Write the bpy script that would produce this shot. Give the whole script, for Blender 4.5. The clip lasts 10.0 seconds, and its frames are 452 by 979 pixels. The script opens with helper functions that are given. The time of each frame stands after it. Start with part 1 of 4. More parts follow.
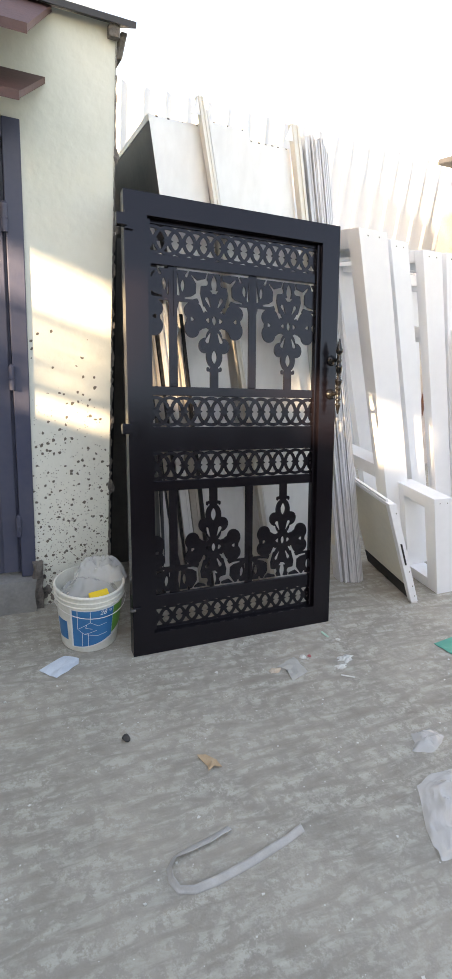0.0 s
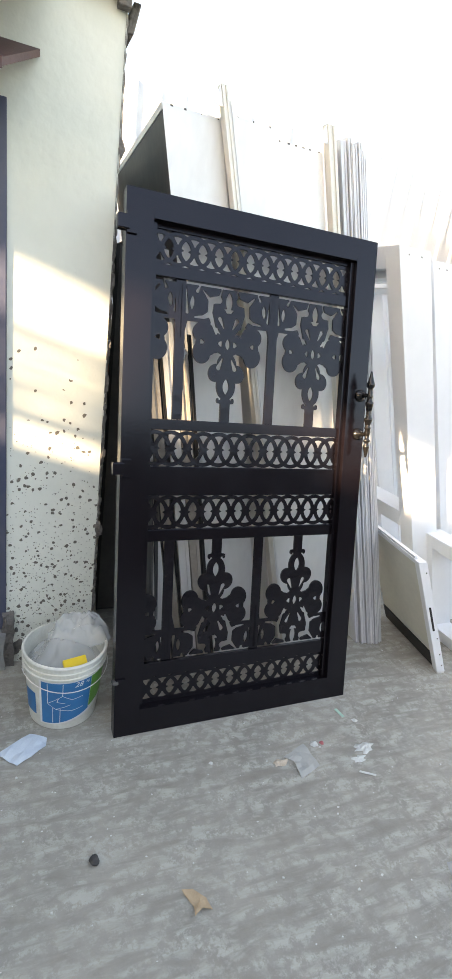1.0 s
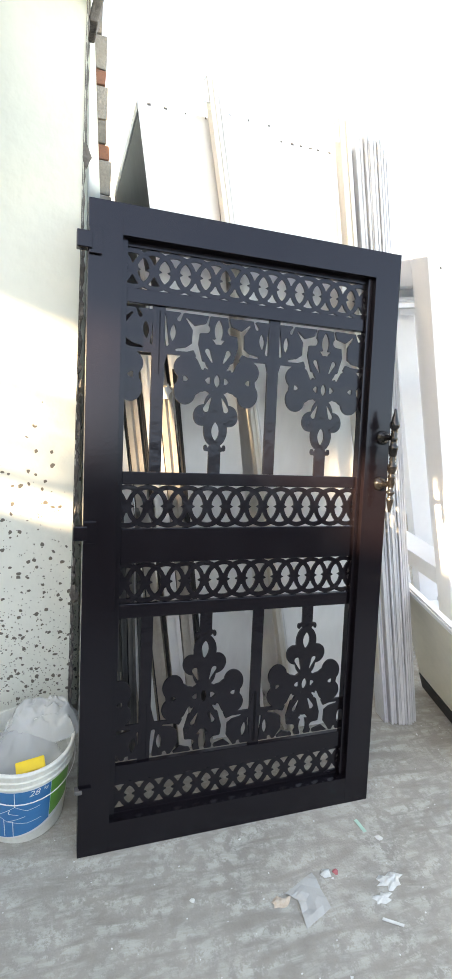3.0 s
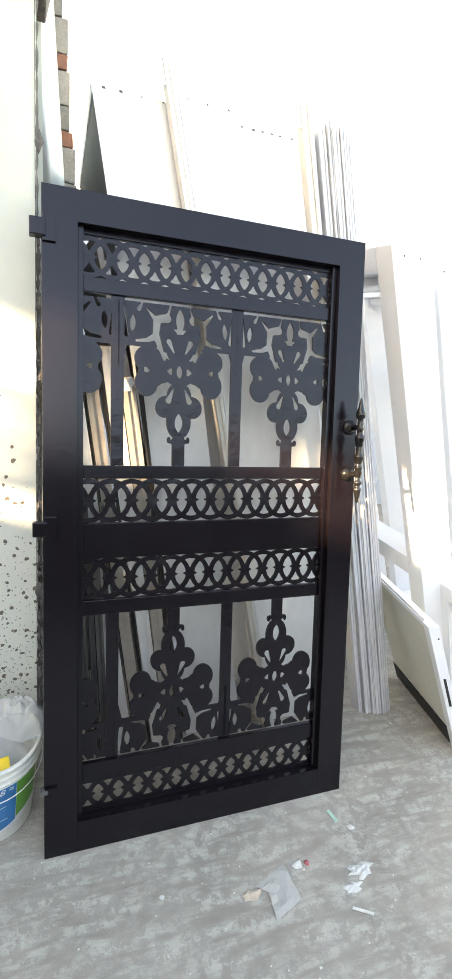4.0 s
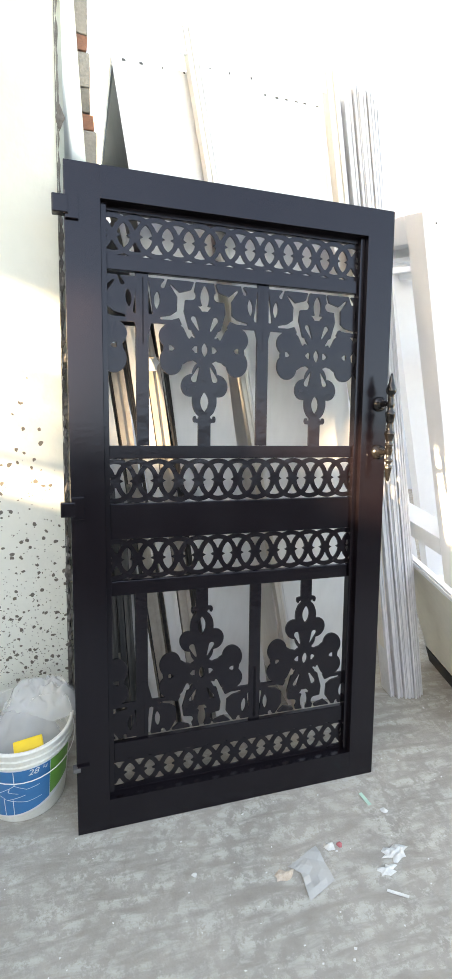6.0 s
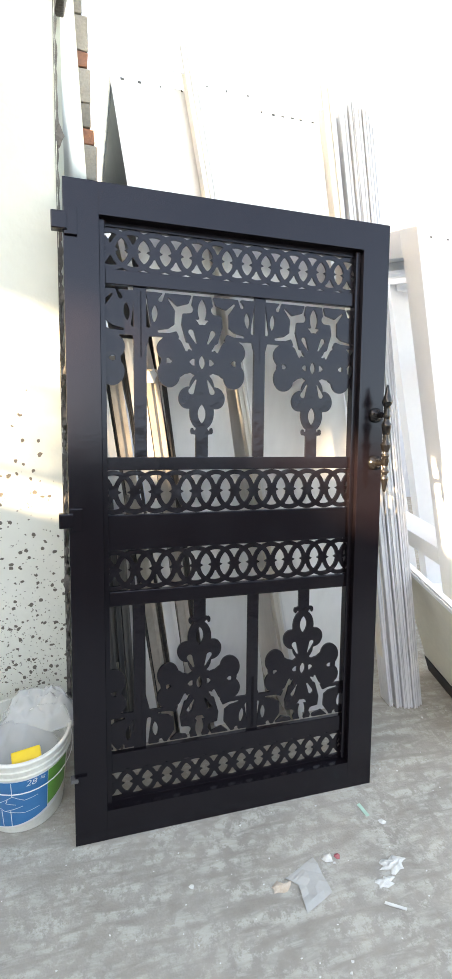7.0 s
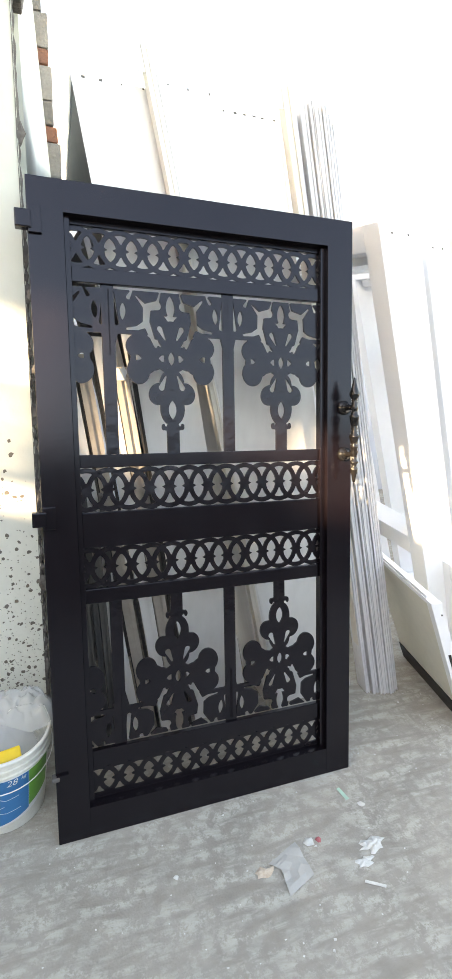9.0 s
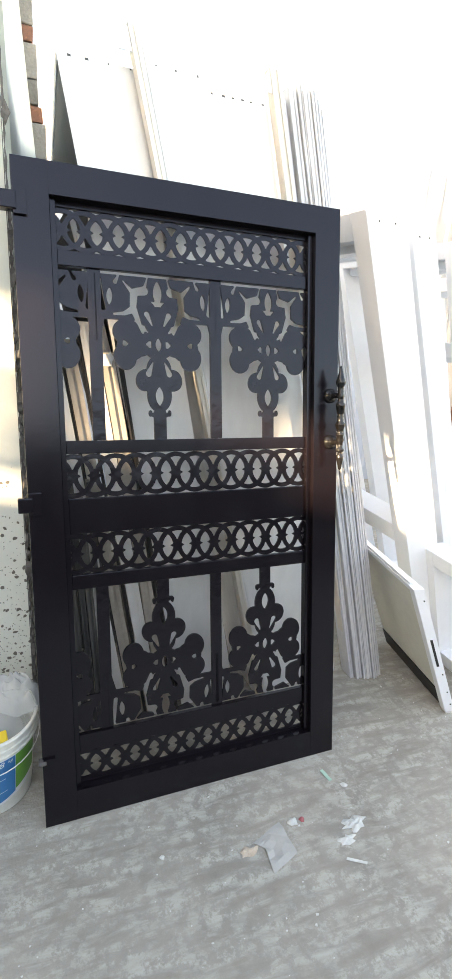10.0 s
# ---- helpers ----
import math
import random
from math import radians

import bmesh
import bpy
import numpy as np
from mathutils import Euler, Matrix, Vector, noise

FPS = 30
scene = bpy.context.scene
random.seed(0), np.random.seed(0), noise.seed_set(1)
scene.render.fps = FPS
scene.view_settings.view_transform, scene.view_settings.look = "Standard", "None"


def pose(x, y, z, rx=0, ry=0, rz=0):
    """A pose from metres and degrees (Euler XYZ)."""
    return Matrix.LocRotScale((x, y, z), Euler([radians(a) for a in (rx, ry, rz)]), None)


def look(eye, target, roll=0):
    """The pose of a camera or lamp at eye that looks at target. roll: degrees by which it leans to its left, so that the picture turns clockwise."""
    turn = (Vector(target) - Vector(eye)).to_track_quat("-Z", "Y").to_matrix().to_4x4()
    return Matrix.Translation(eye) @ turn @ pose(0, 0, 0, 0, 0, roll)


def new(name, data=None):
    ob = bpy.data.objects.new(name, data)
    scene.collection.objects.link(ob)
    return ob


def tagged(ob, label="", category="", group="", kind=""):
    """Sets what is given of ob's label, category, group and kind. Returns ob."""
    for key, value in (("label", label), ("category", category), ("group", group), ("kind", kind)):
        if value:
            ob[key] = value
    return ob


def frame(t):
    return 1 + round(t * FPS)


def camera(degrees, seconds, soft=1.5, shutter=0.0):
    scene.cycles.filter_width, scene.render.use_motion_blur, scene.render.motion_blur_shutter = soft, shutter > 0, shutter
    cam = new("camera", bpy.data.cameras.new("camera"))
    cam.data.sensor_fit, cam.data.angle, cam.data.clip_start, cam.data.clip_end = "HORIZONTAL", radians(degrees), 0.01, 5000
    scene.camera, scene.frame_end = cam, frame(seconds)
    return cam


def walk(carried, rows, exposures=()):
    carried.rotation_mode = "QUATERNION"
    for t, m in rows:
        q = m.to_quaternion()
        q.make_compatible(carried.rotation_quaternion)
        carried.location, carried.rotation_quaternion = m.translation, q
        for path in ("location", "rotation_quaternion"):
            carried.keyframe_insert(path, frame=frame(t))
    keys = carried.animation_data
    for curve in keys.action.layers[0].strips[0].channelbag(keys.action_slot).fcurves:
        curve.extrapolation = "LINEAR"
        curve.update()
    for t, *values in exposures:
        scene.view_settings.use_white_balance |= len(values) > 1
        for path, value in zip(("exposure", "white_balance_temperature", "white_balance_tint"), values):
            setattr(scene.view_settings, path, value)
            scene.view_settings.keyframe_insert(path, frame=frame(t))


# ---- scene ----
cam = camera(46.92, 10.0, soft=0.5)
PATH = [
    (0, (-0.544, -2.029, 1.621), (0.251, -0.319, 0.956), 5.40),
    (0.3, (-0.488, -1.892, 1.627), (0.263, -0.141, 1.020), 3.92),
    (0.5, (-0.452, -1.812, 1.650), (0.238, -0.040, 1.033), 4.52),
    (0.8, (-0.412, -1.715, 1.649), (0.308, 0.050, 1.045), 6.76),
    (1, (-0.409, -1.641, 1.641), (0.381, 0.090, 1.026), 7.94),
    (1.2, (-0.392, -1.545, 1.634), (0.379, 0.195, 1.016), 7.52),
    (1.5, (-0.424, -1.418, 1.623), (0.364, 0.325, 1.038), 9.16),
    (1.8, (-0.403, -1.354, 1.621), (0.381, 0.385, 1.020), 9.67),
    (2, (-0.367, -1.346, 1.623), (0.418, 0.393, 1.025), 9.10),
    (2.2, (-0.308, -1.338, 1.656), (0.437, 0.426, 1.081), 7.36),
    (2.5, (-0.207, -1.338, 1.656), (0.450, 0.462, 1.082), 6.55),
    (2.8, (-0.137, -1.328, 1.692), (0.483, 0.486, 1.120), 5.84),
    (3, (-0.103, -1.332, 1.697), (0.542, 0.476, 1.133), 6.52),
    (3.2, (-0.089, -1.318, 1.715), (0.588, 0.472, 1.133), 7.58),
    (4.5, (-0.012, -1.341, 1.668), (0.666, 0.448, 1.083), 4.48),
    (5, (-0.017, -1.322, 1.653), (0.583, 0.486, 1.042), 3.71),
    (6.5, (-0.031, -1.322, 1.649), (0.579, 0.478, 1.026), 4.72),
    (7, (-0.019, -1.333, 1.669), (0.582, 0.478, 1.069), 4.40),
    (7.5, (0.004, -1.347, 1.668), (0.647, 0.452, 1.077), 3.95),
    (8, (0.012, -1.350, 1.657), (0.685, 0.436, 1.058), 3.73),
    (8.5, (0.006, -1.357, 1.656), (0.686, 0.423, 1.046), 3.92),
    (9, (-0.013, -1.361, 1.662), (0.671, 0.421, 1.063), 3.52),
    (9.5, (-0.003, -1.374, 1.652), (0.741, 0.375, 1.029), 4.00),
    (10, (-0.016, -1.372, 1.655), (0.713, 0.380, 1.022), 4.26),
]
LIGHT = [(0.0, 2.64, 9250, 20), (1.0, 2.77, 8900, 17), (1.5, 2.95, 8800, 17), (2.0, 3.10, 8850, 18), (2.6, 3.19, 8950, 17), (4.5, 3.24, 9200, 16), (7.0, 3.34, 9200, 17), (9.0, 3.22, 9200, 17), (10.0, 3.06, 9200, 17)]
walk(cam, [(t, look(eye, aim, roll)) for t, eye, aim, roll in PATH], LIGHT)

# ---- world, sun, exposure ----
SUN_WAY = Vector((0.90, 0.40, -0.281)).normalized()
world = bpy.data.worlds.new("sky")
scene.world = world
world.use_nodes = True
wn, wl = world.node_tree.nodes, world.node_tree.links
sky = wn.new("ShaderNodeTexSky")
sky.sky_type = "NISHITA"
sky.sun_disc = False
sky.sun_elevation = math.asin(-SUN_WAY.z)
sky.sun_rotation = math.atan2(-SUN_WAY.x, -SUN_WAY.y)
sky.dust_density = 1.6
wl.new(sky.outputs[0], wn["Background"].inputs[0])
wn["Background"].inputs[1].default_value = 0.15
sun_data = bpy.data.lights.new("sun", "SUN")
sun_data.energy, sun_data.angle, sun_data.color = 4.4, radians(1.4), (1.0, 0.88, 0.68)
sun = new("sun", sun_data)
sun.matrix_world = look((-8, -6, 4), Vector((-8, -6, 4)) + SUN_WAY)


# ---- building helpers ----
def mesh_of(name, bm, material, smooth=False):
    me = bpy.data.meshes.new(name)
    bm.to_mesh(me)
    bm.free()
    if smooth:
        me.shade_smooth()
    me.materials.append(material)
    return me


def part(name, bm, material, parent, label="", smooth=False):
    ob = new(name, bm if isinstance(bm, bpy.types.Mesh) else mesh_of(name, bm, material, smooth))
    ob.parent = parent
    return tagged(ob, label) if label else ob


def empty(name, m=None, label="", category="", group="", kind=""):
    ob = new(name)
    ob.empty_display_size = 0.1
    if m is not None:
        ob.matrix_world = m
    return tagged(ob, label, category, group, kind)


def box(bm, x0, x1, y0, y1, z0, z1, bevel=0.0, shear=(0, 0)):
    """A box, leaning by shear (metres across and back for each metre up)."""
    corners = [(x, y, z) for z in (z0, z1) for x, y in ((x0, y0), (x1, y0), (x1, y1), (x0, y1))]
    vs = [bm.verts.new((x + shear[0] * z, y + shear[1] * z, z)) for x, y, z in corners]
    fs = [bm.faces.new([vs[i] for i in q]) for q in ((3, 2, 1, 0), (4, 5, 6, 7), (0, 1, 5, 4), (1, 2, 6, 5), (2, 3, 7, 6), (3, 0, 4, 7))]
    if bevel:
        bmesh.ops.bevel(bm, geom=list({e for f in fs for e in f.edges}), offset=bevel, segments=2, affect="EDGES", profile=0.6)
    return bm


def one_box(*a, **k):
    return box(bmesh.new(), *a, **k)


def lathe(profile, steps=24, m=Matrix(), closed=False):
    """A turned body from (radius, height) pairs round the local z axis."""
    bm = bmesh.new()
    rings = []
    for r, z in profile:
        rings.append([bm.verts.new(m @ Vector((r * math.cos(a), r * math.sin(a), z))) for a in (2 * math.pi * k / steps for k in range(steps))])
    for a, b in zip(rings, rings[1:]):
        for k in range(steps):
            bm.faces.new((a[k], a[(k + 1) % steps], b[(k + 1) % steps], b[k]))
    if closed:
        bm.faces.new(rings[0][::-1])
        bm.faces.new(rings[-1])
    return bm


def tube(points, radius, sides=8):
    """A round bar along a line of points."""
    bm = bmesh.new()
    pts = [Vector(p) for p in points]
    rings = []
    for i, p in enumerate(pts):
        way = (pts[min(i + 1, len(pts) - 1)] - pts[max(i - 1, 0)]).normalized()
        a = way.orthogonal().normalized()
        b = way.cross(a)
        rings.append([bm.verts.new(p + radius * (math.cos(t) * a + math.sin(t) * b)) for t in (2 * math.pi * k / sides for k in range(sides))])
    for a, b in zip(rings, rings[1:]):
        best = min(range(sides), key=lambda s: (b[s].co - a[0].co).length)
        for k in range(sides):
            bm.faces.new((a[k], a[(k + 1) % sides], b[(k + 1 + best) % sides], b[(k + best) % sides]))
    bm.faces.new(rings[0][::-1])
    bm.faces.new(rings[-1])
    return bm


def prism(points, z0, z1, m=Matrix()):
    """A flat outline, given thickness along the local z axis."""
    bm = bmesh.new()
    low = [bm.verts.new(m @ Vector((x, y, z0))) for x, y in points]
    top = [bm.verts.new(m @ Vector((x, y, z1))) for x, y in points]
    bm.faces.new(low[::-1])
    bm.faces.new(top)
    for k in range(len(points)):
        n = (k + 1) % len(points)
        bm.faces.new((low[k], low[n], top[n], top[k]))
    return bm


def plate(name, shape, u0, u1, w0, w1, step, y0, y1, material):
    """A cut metal plate in the local xz plane: solid where shape(u, w) < 0, from depth y0 to y1."""
    nu, nw = int(round((u1 - u0) / step)) + 1, int(round((w1 - w0) / step)) + 1
    U, Wd = np.meshgrid(np.linspace(u0, u1, nu), np.linspace(w0, w1, nw))
    F = shape(U, Wd)
    for edge in (F[0], F[-1], F[:, 0], F[:, -1]):
        np.maximum(edge, 1e-5, out=edge)
    verts, faces = [], []

    def add(points):
        n = len(verts)
        verts.extend(points)
        return list(range(n, n + len(points)))

    def sheet(poly):
        faces.append(add([(u, y0, w) for u, w in poly]))
        faces.append(add([(u, y1, w) for u, w in poly])[::-1])

    inside = F < 0
    for j in range(nw - 1):
        run = None
        full = inside[j, :-1] & inside[j, 1:] & inside[j + 1, :-1] & inside[j + 1, 1:]
        some = inside[j, :-1] | inside[j, 1:] | inside[j + 1, :-1] | inside[j + 1, 1:]
        for i in range(nu):
            if i < nu - 1 and full[i]:
                run = i if run is None else run
                continue
            if run is not None:
                a, b, c, d = U[j, run], U[j, i], Wd[j, run], Wd[j + 1, run]
                sheet([(a, c), (b, c), (b, d), (a, d)])
                run = None
            if i < nu - 1 and some[i]:
                ring = [(j, i), (j, i + 1), (j + 1, i + 1), (j + 1, i)]
                poly, out, back = [], None, None
                for k in range(4):
                    p, q = ring[k], ring[(k + 1) % 4]
                    if inside[p]:
                        poly.append((U[p], Wd[p]))
                    if inside[p] != inside[q]:
                        s = F[p] / (F[p] - F[q])
                        x = (U[p] + s * (U[q] - U[p]), Wd[p] + s * (Wd[q] - Wd[p]))
                        poly.append(x)
                        if inside[p]:
                            out = x
                        else:
                            back = x
                if len(poly) > 2:
                    sheet(poly)
                if out and back:
                    faces.append(add([(out[0], y0, out[1]), (out[0], y1, out[1]), (back[0], y1, back[1]), (back[0], y0, back[1])]))
    me = bpy.data.meshes.new(name)
    me.from_pydata(verts, [], faces)
    me.materials.append(material)
    return me


# ---- materials ----
def material(name, colour, rough=0.6, metal=0.0, colour_b=None, scale=6.0, stretch=(1, 1, 1), bump=0.0, bump_scale=60.0, rough_b=None, coat=0.0, spec=0.5, alpha=1.0, piece=0.0):
    """A painted, stained or bare surface: two colours mixed at two scales, with grain in relief. piece: how far each piece differs."""
    m = bpy.data.materials.new(name)
    m.use_nodes = True
    n, l = m.node_tree.nodes, m.node_tree.links
    b = n["Principled BSDF"]
    b.inputs["Roughness"].default_value = rough
    b.inputs["Metallic"].default_value = metal
    b.inputs["Coat Weight"].default_value = coat
    b.inputs["Specular IOR Level"].default_value = spec
    b.inputs["Alpha"].default_value = alpha
    co = n.new("ShaderNodeTexCoord")
    mp = n.new("ShaderNodeMapping")
    mp.inputs["Scale"].default_value = stretch
    l.new(co.outputs["Object"], mp.inputs[0])
    t1, t2 = n.new("ShaderNodeTexNoise"), n.new("ShaderNodeTexNoise")
    for t, s, d in ((t1, scale, 5), (t2, scale * 9, 3)):
        t.inputs["Scale"].default_value = s
        t.inputs["Detail"].default_value = d
        l.new(mp.outputs[0], t.inputs["Vector"])
    add = n.new("ShaderNodeMath")
    add.operation = "MULTIPLY_ADD"
    l.new(t2.outputs[0], add.inputs[0])
    add.inputs[1].default_value = 0.45
    l.new(t1.outputs[0], add.inputs[2])
    rg = n.new("ShaderNodeMapRange")
    rg.inputs[1].default_value, rg.inputs[2].default_value = 0.5, 0.95
    l.new(add.outputs[0], rg.inputs[0])
    mx = n.new("ShaderNodeMix")
    mx.data_type = "RGBA"
    c2 = colour_b or tuple(c * 0.8 for c in colour)
    mx.inputs["A"].default_value, mx.inputs["B"].default_value = (*colour, 1), (*c2, 1)
    l.new(rg.outputs[0], mx.inputs["Factor"])
    last = mx.outputs["Result"]
    if piece:
        info, hs, r2 = n.new("ShaderNodeObjectInfo"), n.new("ShaderNodeHueSaturation"), n.new("ShaderNodeMapRange")
        r2.inputs[3].default_value, r2.inputs[4].default_value = 1 - piece, 1 + piece
        l.new(info.outputs["Random"], r2.inputs[0])
        l.new(r2.outputs[0], hs.inputs["Value"])
        l.new(last, hs.inputs["Color"])
        last = hs.outputs[0]
    l.new(last, b.inputs["Base Color"])
    if rough_b is not None:
        r3 = n.new("ShaderNodeMapRange")
        r3.inputs[3].default_value, r3.inputs[4].default_value = rough, rough_b
        l.new(rg.outputs[0], r3.inputs[0])
        l.new(r3.outputs[0], b.inputs["Roughness"])
    if bump:
        t3, bp = n.new("ShaderNodeTexNoise"), n.new("ShaderNodeBump")
        t3.inputs["Scale"].default_value = bump_scale
        t3.inputs["Detail"].default_value = 4
        l.new(mp.outputs[0], t3.inputs["Vector"])
        bp.inputs["Strength"].default_value = bump
        bp.inputs["Distance"].default_value = 0.01
        l.new(t3.outputs[0], bp.inputs["Height"])
        l.new(bp.outputs[0], b.inputs["Normal"])
    return m


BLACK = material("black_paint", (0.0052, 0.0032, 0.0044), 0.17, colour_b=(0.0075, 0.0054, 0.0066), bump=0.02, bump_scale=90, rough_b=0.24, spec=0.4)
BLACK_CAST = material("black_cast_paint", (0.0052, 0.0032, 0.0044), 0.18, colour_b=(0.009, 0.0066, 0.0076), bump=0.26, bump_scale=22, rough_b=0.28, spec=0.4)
IRON = material("black_enamel", (0.005, 0.005, 0.005), 0.14, colour_b=(0.012, 0.010, 0.009), bump=0.08, bump_scale=120)
# blue of the reflected sky is put into the gate paint's specular tint
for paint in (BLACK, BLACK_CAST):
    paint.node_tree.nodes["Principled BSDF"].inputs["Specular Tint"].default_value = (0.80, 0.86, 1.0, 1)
GALV = material("galvanised_sheet", (0.82, 0.81, 0.79), 0.32, 0.36, colour_b=(0.70, 0.685, 0.665), scale=3, stretch=(1, 1, 0.4), bump=0.05, bump_scale=12, rough_b=0.5)
ALU = material("mill_aluminium", (0.76, 0.765, 0.775), 0.36, 0.35, colour_b=(0.58, 0.585, 0.595), scale=5, stretch=(4, 4, 0.4), bump=0.05, bump_scale=50, rough_b=0.55)
BROWN_STEEL = material("brown_steel", (0.46, 0.42, 0.37), 0.45, 0.3, colour_b=(0.34, 0.30, 0.26), scale=6)
CHAMPAGNE = material("champagne_anodised", (0.75, 0.71, 0.64), 0.35, 0.4, colour_b=(0.66, 0.61, 0.53), scale=5, stretch=(4, 4, 0.4))
SHEET_GREY = material("shaded_steel_sheet", (0.15, 0.145, 0.14), 0.55, 0.3, colour_b=(0.07, 0.068, 0.065), scale=4, stretch=(5, 5, 0.5))
DARK_SIDE = material("dark_sheet_and_shade", (0.13, 0.125, 0.12), 0.6, 0.3, colour_b=(0.08, 0.08, 0.08), scale=3)
WHITE = material("white_powder_coat", (0.87, 0.885, 0.90), 0.35, colour_b=(0.82, 0.835, 0.85), scale=2.5, bump=0.02)
PANEL_GREY = material("grey_green_paint", (0.62, 0.64, 0.60), 0.45, colour_b=(0.54, 0.56, 0.53), scale=3, stretch=(3, 3, 0.4))
CREAM_PANEL = material("cream_panel", (0.72, 0.70, 0.60), 0.5, colour_b=(0.62, 0.60, 0.52), scale=3)
BLACK_TRIM_GAP = material("black_trim_gap", (0.02, 0.018, 0.017), 0.6)
FENCE = material("white_corrugated_sheet", (0.62, 0.67, 0.73), 0.5, colour_b=(0.55, 0.60, 0.66), scale=1.2, stretch=(2, 2, 0.3))
STEEL_BLUE = material("dark_blue_steel", (0.060, 0.068, 0.115), 0.38, colour_b=(0.085, 0.09, 0.13), scale=4, bump=0.1, bump_scale=40, rough_b=0.55)
RED_BOARD = material("red_brown_board", (0.105, 0.050, 0.046), 0.6, colour_b=(0.07, 0.034, 0.032), scale=5, bump=0.1)
BROKEN = material("broken_mortar", (0.22, 0.20, 0.18), 0.95, colour_b=(0.10, 0.09, 0.085), scale=12, bump=1.0, bump_scale=50)
BRICK = material("fired_brick", (0.36, 0.15, 0.09), 0.9, colour_b=(0.24, 0.12, 0.09), scale=14, bump=0.8, bump_scale=60, piece=0.25)
BLOCK = material("grey_block", (0.36, 0.33, 0.30), 0.95, colour_b=(0.24, 0.22, 0.20), scale=10, bump=0.9, bump_scale=55, piece=0.2)
ROOF = material("roof_sheet", (0.055, 0.058, 0.066), 0.6, 0.1, colour_b=(0.035, 0.035, 0.04))
STEP = material("step_concrete", (0.30, 0.30, 0.29), 0.9, colour_b=(0.20, 0.20, 0.20), scale=8, bump=0.8, bump_scale=30)
PAIL = material("white_pail_plastic", (0.74, 0.74, 0.68), 0.4, colour_b=(0.58, 0.57, 0.50), scale=9, bump=0.03)
LABEL_BLUE = material("blue_print", (0.004, 0.145, 0.36), 0.4, colour_b=(0.008, 0.18, 0.41), scale=8)
LABEL_GREEN = material("green_print", (0.12, 0.36, 0.06), 0.4, colour_b=(0.09, 0.28, 0.05), scale=8)
LABEL_WHITE = material("white_print", (0.80, 0.82, 0.82), 0.4)
YELLOW = material("yellow_plastic", (0.80, 0.55, 0.02), 0.45, colour_b=(0.70, 0.46, 0.02))
PAPER_BLUE = material("pale_blue_film", (0.62, 0.70, 0.76), 0.5, colour_b=(0.50, 0.58, 0.66), scale=20)
LEAF = material("dry_leaf", (0.50, 0.37, 0.24), 0.8, colour_b=(0.40, 0.28, 0.17), scale=30)
SCRAP_WHITE = material("white_scrap", (0.68, 0.69, 0.65), 0.6, colour_b=(0.52, 0.53, 0.50), scale=30)
SCRAP_TAN = material("tan_scrap", (0.60, 0.52, 0.42), 0.8, colour_b=(0.46, 0.36, 0.27), scale=30)
SCRAP_RED = material("red_scrap", (0.45, 0.12, 0.13), 0.5)
SCRAP_GREEN = material("green_plastic", (0.02, 0.32, 0.24), 0.4)
MINT = material("mint_scrap", (0.38, 0.62, 0.50), 0.5)
STONE = material("dark_stone", (0.05, 0.05, 0.05), 0.8)
STRAP = material("grey_strap", (0.46, 0.45, 0.43), 0.6, colour_b=(0.37, 0.36, 0.34), scale=25, bump=0.1)
OCHRE = material("ochre_boards", (0.62, 0.59, 0.56), 0.8, colour_b=(0.50, 0.44, 0.40), scale=6)
RUST = material("rusty_iron", (0.22, 0.08, 0.04), 0.8, colour_b=(0.12, 0.05, 0.03), scale=12)
DARK_WALL = material("dark_reflected_wall", (0.09, 0.085, 0.085), 0.9, colour_b=(0.06, 0.058, 0.055), scale=2, bump=0.3)
YARD_WALL = material("grey_render", (0.50, 0.48, 0.44), 0.9, colour_b=(0.40, 0.38, 0.35), scale=2, bump=0.3)


def clear_film(name, colour, alpha, rough):
    m = material(name, colour, rough, colour_b=colour, scale=10, bump=0.5, bump_scale=25, alpha=alpha)
    return m


FILM = clear_film("clear_film", (0.80, 0.82, 0.82), 0.34, 0.18)
CLOUDY_FILM = clear_film("cloudy_film", (0.74, 0.75, 0.74), 0.50, 0.25)
PAIL_BAG = clear_film("pail_bag_film", (0.72, 0.74, 0.75), 0.34, 0.12)
SCRAP_FILM = material("grey_scrap_film", (0.56, 0.56, 0.52), 0.35, colour_b=(0.50, 0.50, 0.47), scale=14, alpha=0.72)
BAG_FILM = clear_film("white_bag_film", (0.84, 0.84, 0.82), 0.60, 0.25)


